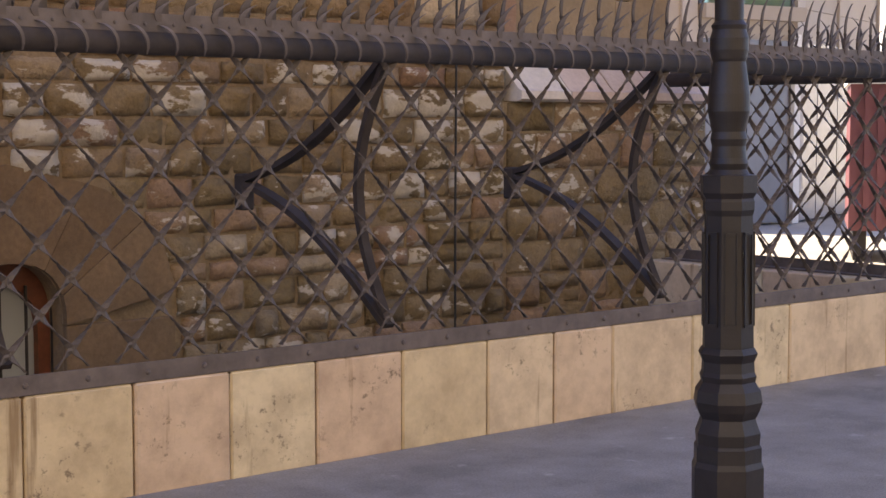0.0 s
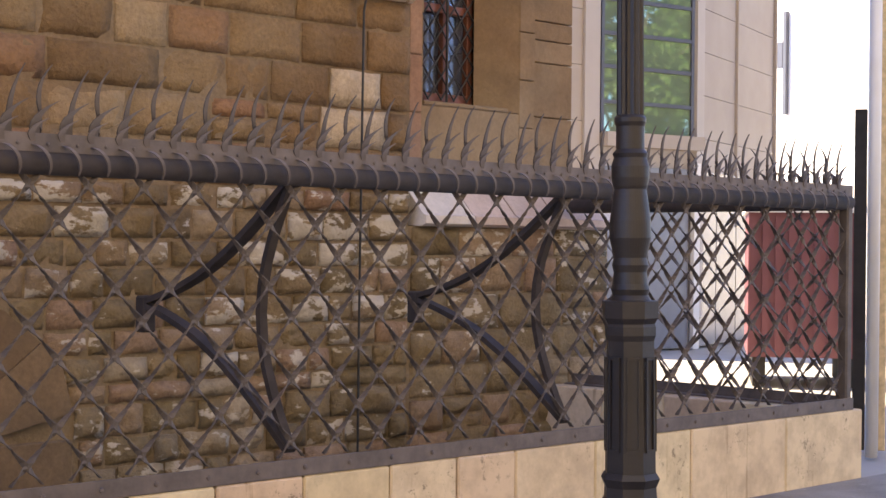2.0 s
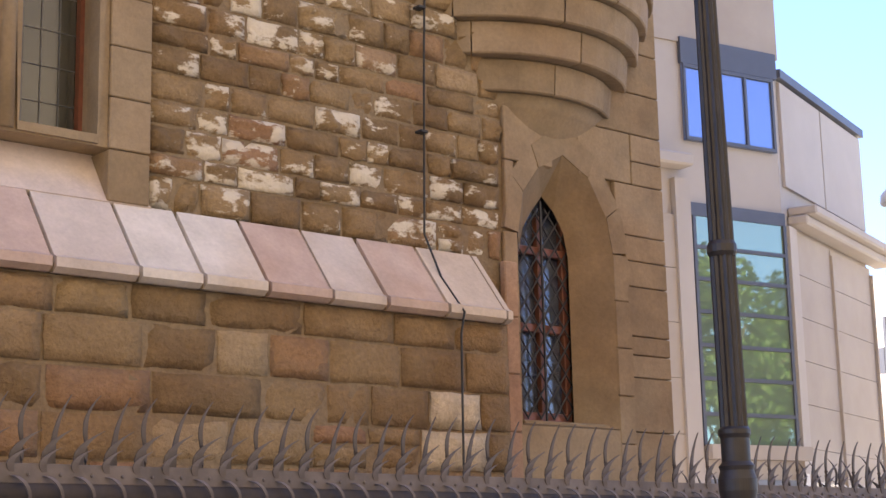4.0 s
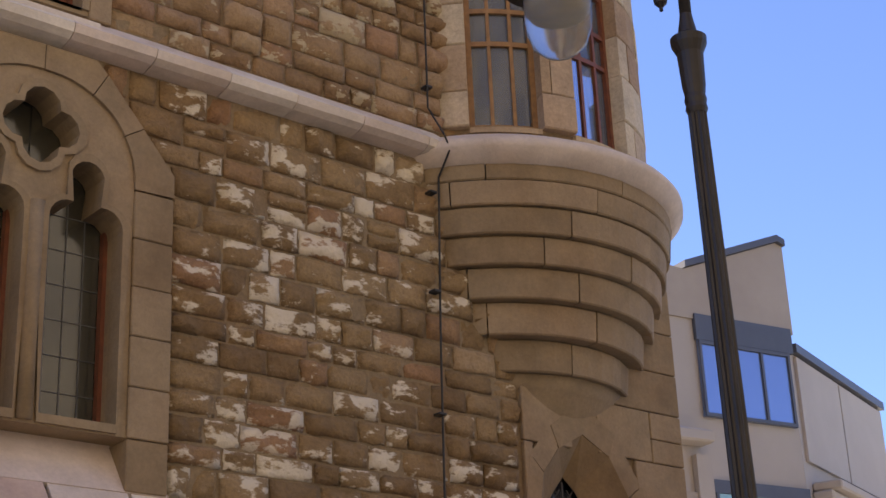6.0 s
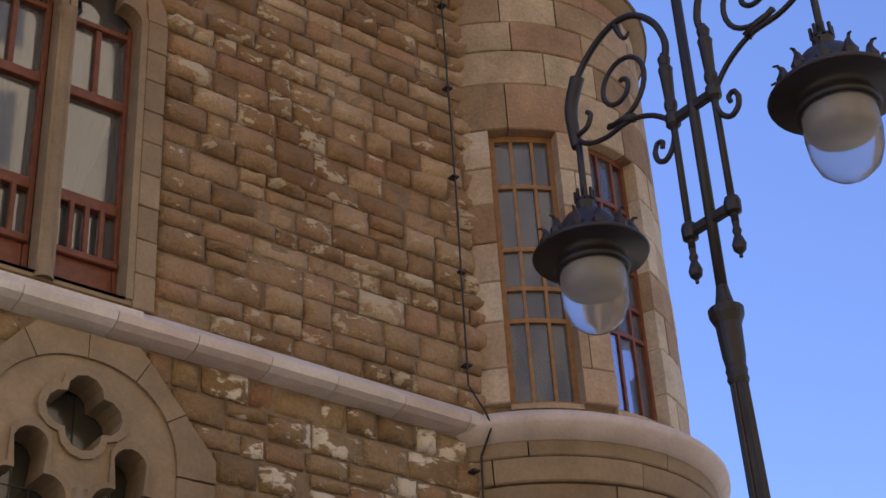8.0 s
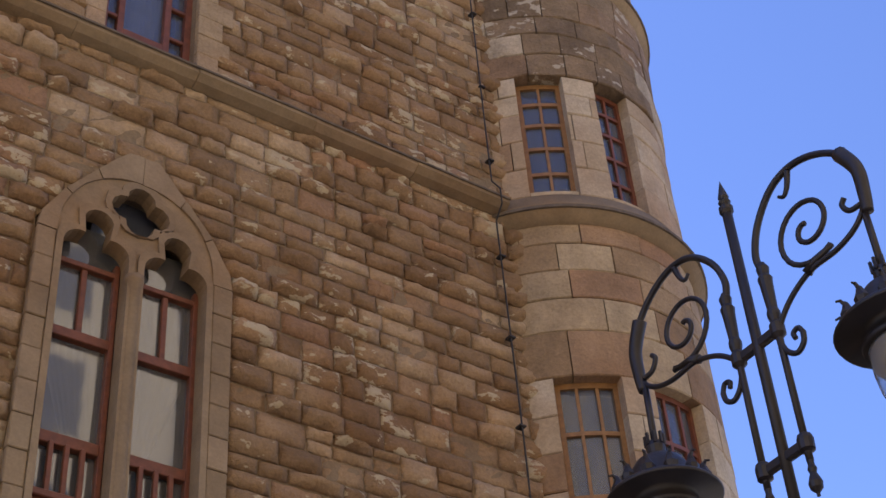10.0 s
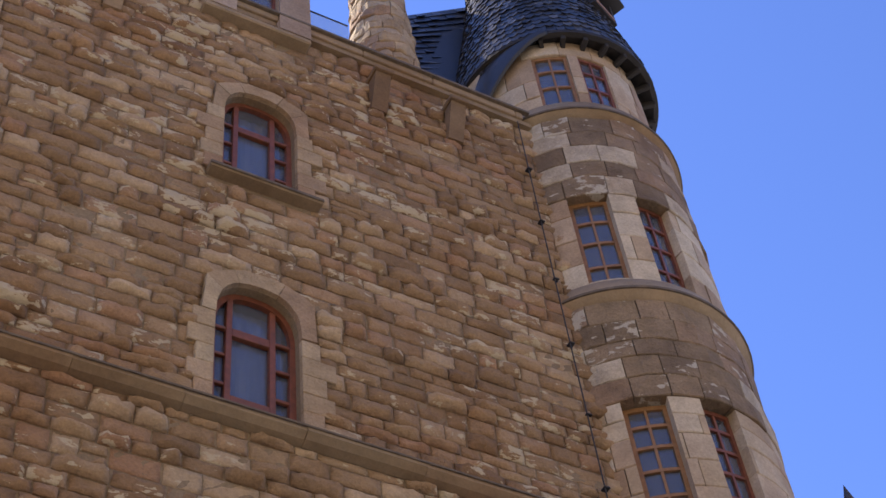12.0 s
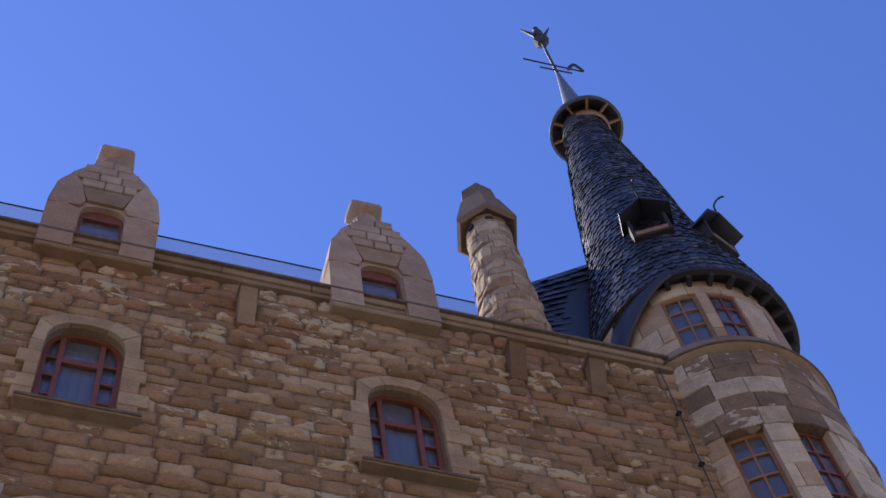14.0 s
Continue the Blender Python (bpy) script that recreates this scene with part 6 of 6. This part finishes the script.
for z in (8.26, 9.47):
    face_part("window_frame", -2.0, -0.08, z, z + 0.06, -0.034, -0.004, M_BAND, T1, bw2)
bm = plate([[(-3.3, 9.9), (-3.3, 10.84), (-2.13, 10.75), (-0.05, 11.55), (0.1, 11.5), (0.1, 9.9)]], 0.02, 6.0)
ob = part("upper_wall", bm, M_CLAD, mod)
ob.matrix_local = pose(0, 0, 0, 0, 0, -9.5)
bm = plate([[(-2.14, 10.76), (-0.05, 11.56), (0.12, 11.5), (0.12, 11.62), (-0.05, 11.68), (-2.14, 10.88)]], -0.05, 6.0)
ob = part("roof_edge", bm, M_BAND, mod)
ob.matrix_local = pose(0, 0, 0, 0, 0, -9.5)
for s0, s1, turn_ in ((-1.95, -1.0, T1), (-0.96, -0.1, T1), (0.1, 1.2, T2), (1.24, 2.3, T2), (2.34, 3.5, T2), (3.54, 4.7, T2)):
    face_part("shop_pane", s0, s1, 0.02, 2.9, -0.03, 0.03, M_GREYGLASS, turn_, label="grey ground-floor glazing")
face_part("white_upright", -0.05, 0.08, 0.0, 3.0, -0.12, -0.035, M_WHITE, T1, label="white upright at the glazed corner")
face_part("ground_sill", -1.97, 0.1, 3.2, 3.42, -0.2, 0.055, M_CLAD, T1)

# ---- street beyond: hoarding, doors, white wall ----
def at(az, d, z=0):
    return (d * math.cos(radians(az)), d * math.sin(radians(az)), z)


cont = thing("site_container", "maroon corrugated site container in the street", "container", at(32.75, 19.0), rz=-54)
part("body", boxed(-0.66, 0.66, 0.0, 2.0, 0.35, 2.05), M_MAROON, cont)
for i in range(9):
    part("rib", boxed(-0.65 + 0.15 * i, -0.58 + 0.15 * i, -0.03, 0.0, 0.4, 2.0), M_MAROON, cont)
part("roof_edge", boxed(-0.7, 0.7, -0.05, 2.05, 2.05, 2.12), M_WHITE, cont)
for q in (-0.6, 0.45):
    part("skid", boxed(q, q + 0.15, 0.1, 1.9, 0.0, 0.345), M_SLATE_EDGE, cont)
far = thing("white_building", "sunlit white building at the end of the street", "building", at(33.45, 44), rz=-107)
part("wall", boxed(-12, 14, 0, 4, 0, 9.2), M_WHITE, far)
part("window", boxed(-0.40, -0.20, -0.03, 0.05, 6.6, 7.3), M_BAND, far)
part("drainpipe", boxed(-0.06, 0.06, -0.12, -0.02, 5.3, 8.1), M_BAND, far)
plank = thing("timber_prop", "tall upright pale timber plank beside the railing corner", "plank", at(30.3, 13.2), rz=-60)
part("board", boxed(-0.07, 0.07, 0, 0.05, 0, 6.5, 0.006), M_PLANK, plank)
part("steel_channel", boxed(-0.19, -0.09, -0.01, 0.06, 0, 2.75, 0.006), M_SLATE_EDGE, plank)

cctv = thing("dome_camera", "white dome security camera on a curved bracket", "security camera", at(32.8, 12.5))
dz = 1.6 + 12.5 * math.tan(radians(12.5))
part("housing", lathe([(0.0, dz + 0.18), (0.045, dz + 0.17), (0.055, dz + 0.10), (0.12, dz + 0.03), (0.13, dz - 0.03), (0.12, dz - 0.05), (0.0, dz - 0.05)], 24), M_CAMWHITE, cctv, smooth=True)
part("dome", lathe([(0.085, dz - 0.05), (0.07, dz - 0.11), (0.035, dz - 0.145), (0.0, dz - 0.15)], 20), M_SLATE_EDGE, cctv, "smoked dome", smooth=True)
part("bracket", tube(smooth_curve([(0, 0, dz + 0.15), (0.0, 0, dz + 0.3), (0.04, -0.03, dz + 0.42), (0.14, -0.10, dz + 0.48), (0.3, -0.2, dz + 0.42), (0.5, -0.3, dz + 0.36)]), 0.022, 8), M_CAMWHITE, cctv, smooth=True)
part("pole", tube([(0.5, -0.3, 0), (0.5, -0.3, dz + 0.8)], 0.05, 10), M_CAMWHITE, cctv, smooth=True)

# ---- the other side of the street, behind the eye ----
opp = thing("street_front", "sunlit beige street front across the way", "building", (0, -9.5, 0))
part("wall", boxed(-45, 22, -8, 0, 0, 28.5), M_OPPOSITE, opp)
for i in range(18):
    for j in range(8):
        part("window", boxed(-43 + 3.5 * i, -41.8 + 3.5 * i, -0.1, 0.02, 1.6 + 3.4 * j, 3.6 + 3.4 * j), M_BAND, opp)


# ---- tree in the side street, mirrored in the glazing ----
tree = thing("street_tree", "leafy green street tree mirrored in the modern glazing", "tree", (27.5, 5.0, 0))
part("trunk", tube([(0, 0, 0), (0.05, 0.02, 1.5), (-0.03, 0.05, 3.2), (0.1, 0, 5.0)], 0.16, 10, 0.5), M_BARK, tree, smooth=True)
rnd = random.Random(12)
for k in range(6):
    a = k * 1.05
    part("limb", tube([(0, 0, 2.6 + 0.3 * k), (0.7 * math.cos(a), 0.7 * math.sin(a), 3.6 + 0.3 * k), (1.5 * math.cos(a), 1.5 * math.sin(a), 4.2 + 0.35 * k)], 0.07, 7, 0.4), M_BARK, tree, smooth=True)
V, F = [], []
for k in range(5000):
    a, b = rnd.uniform(0, 6.283), rnd.gauss(0, 1)
    c = rnd.choice([(0, 0, 6.0, 1.3), (1.2, 0.3, 5.0, 1.0), (-1.1, 0.6, 5.2, 1.0), (0.2, -1.2, 4.8, 1.0), (-0.5, 1.0, 6.6, 0.8), (0.7, -0.5, 6.8, 0.8)])
    d = Vector((rnd.gauss(0, 1), rnd.gauss(0, 1), rnd.gauss(0, 1))).normalized() * c[3] * rnd.uniform(0.5, 1.1)
    p = Vector(c[:3]) + d
    u = Vector((rnd.gauss(0, 1), rnd.gauss(0, 1), rnd.gauss(0, 1))).normalized()
    w = u.orthogonal().normalized()
    o = len(V)
    V += [p - u * 0.09, p + w * 0.05, p + u * 0.09, p - w * 0.05]
    F.append((o, o + 1, o + 2, o + 3))
me = bpy.data.meshes.new("crown")
me.from_pydata([tuple(v) for v in V], [], F)
me.materials.append(M_LEAF)
part("crown", me, M_LEAF, tree, "uneven crown of small leaves")
tagged(tree, group="street trees")
for x, y, a, k in ((31.5, 2.0, 70, 1.25), (24.6, 7.2, 160, 1.1), (29.6, 6.4, 230, 1.2)):
    copy_thing(tree, pose(x, y, 0, 0, 0, a) @ Matrix.Scale(k, 4))
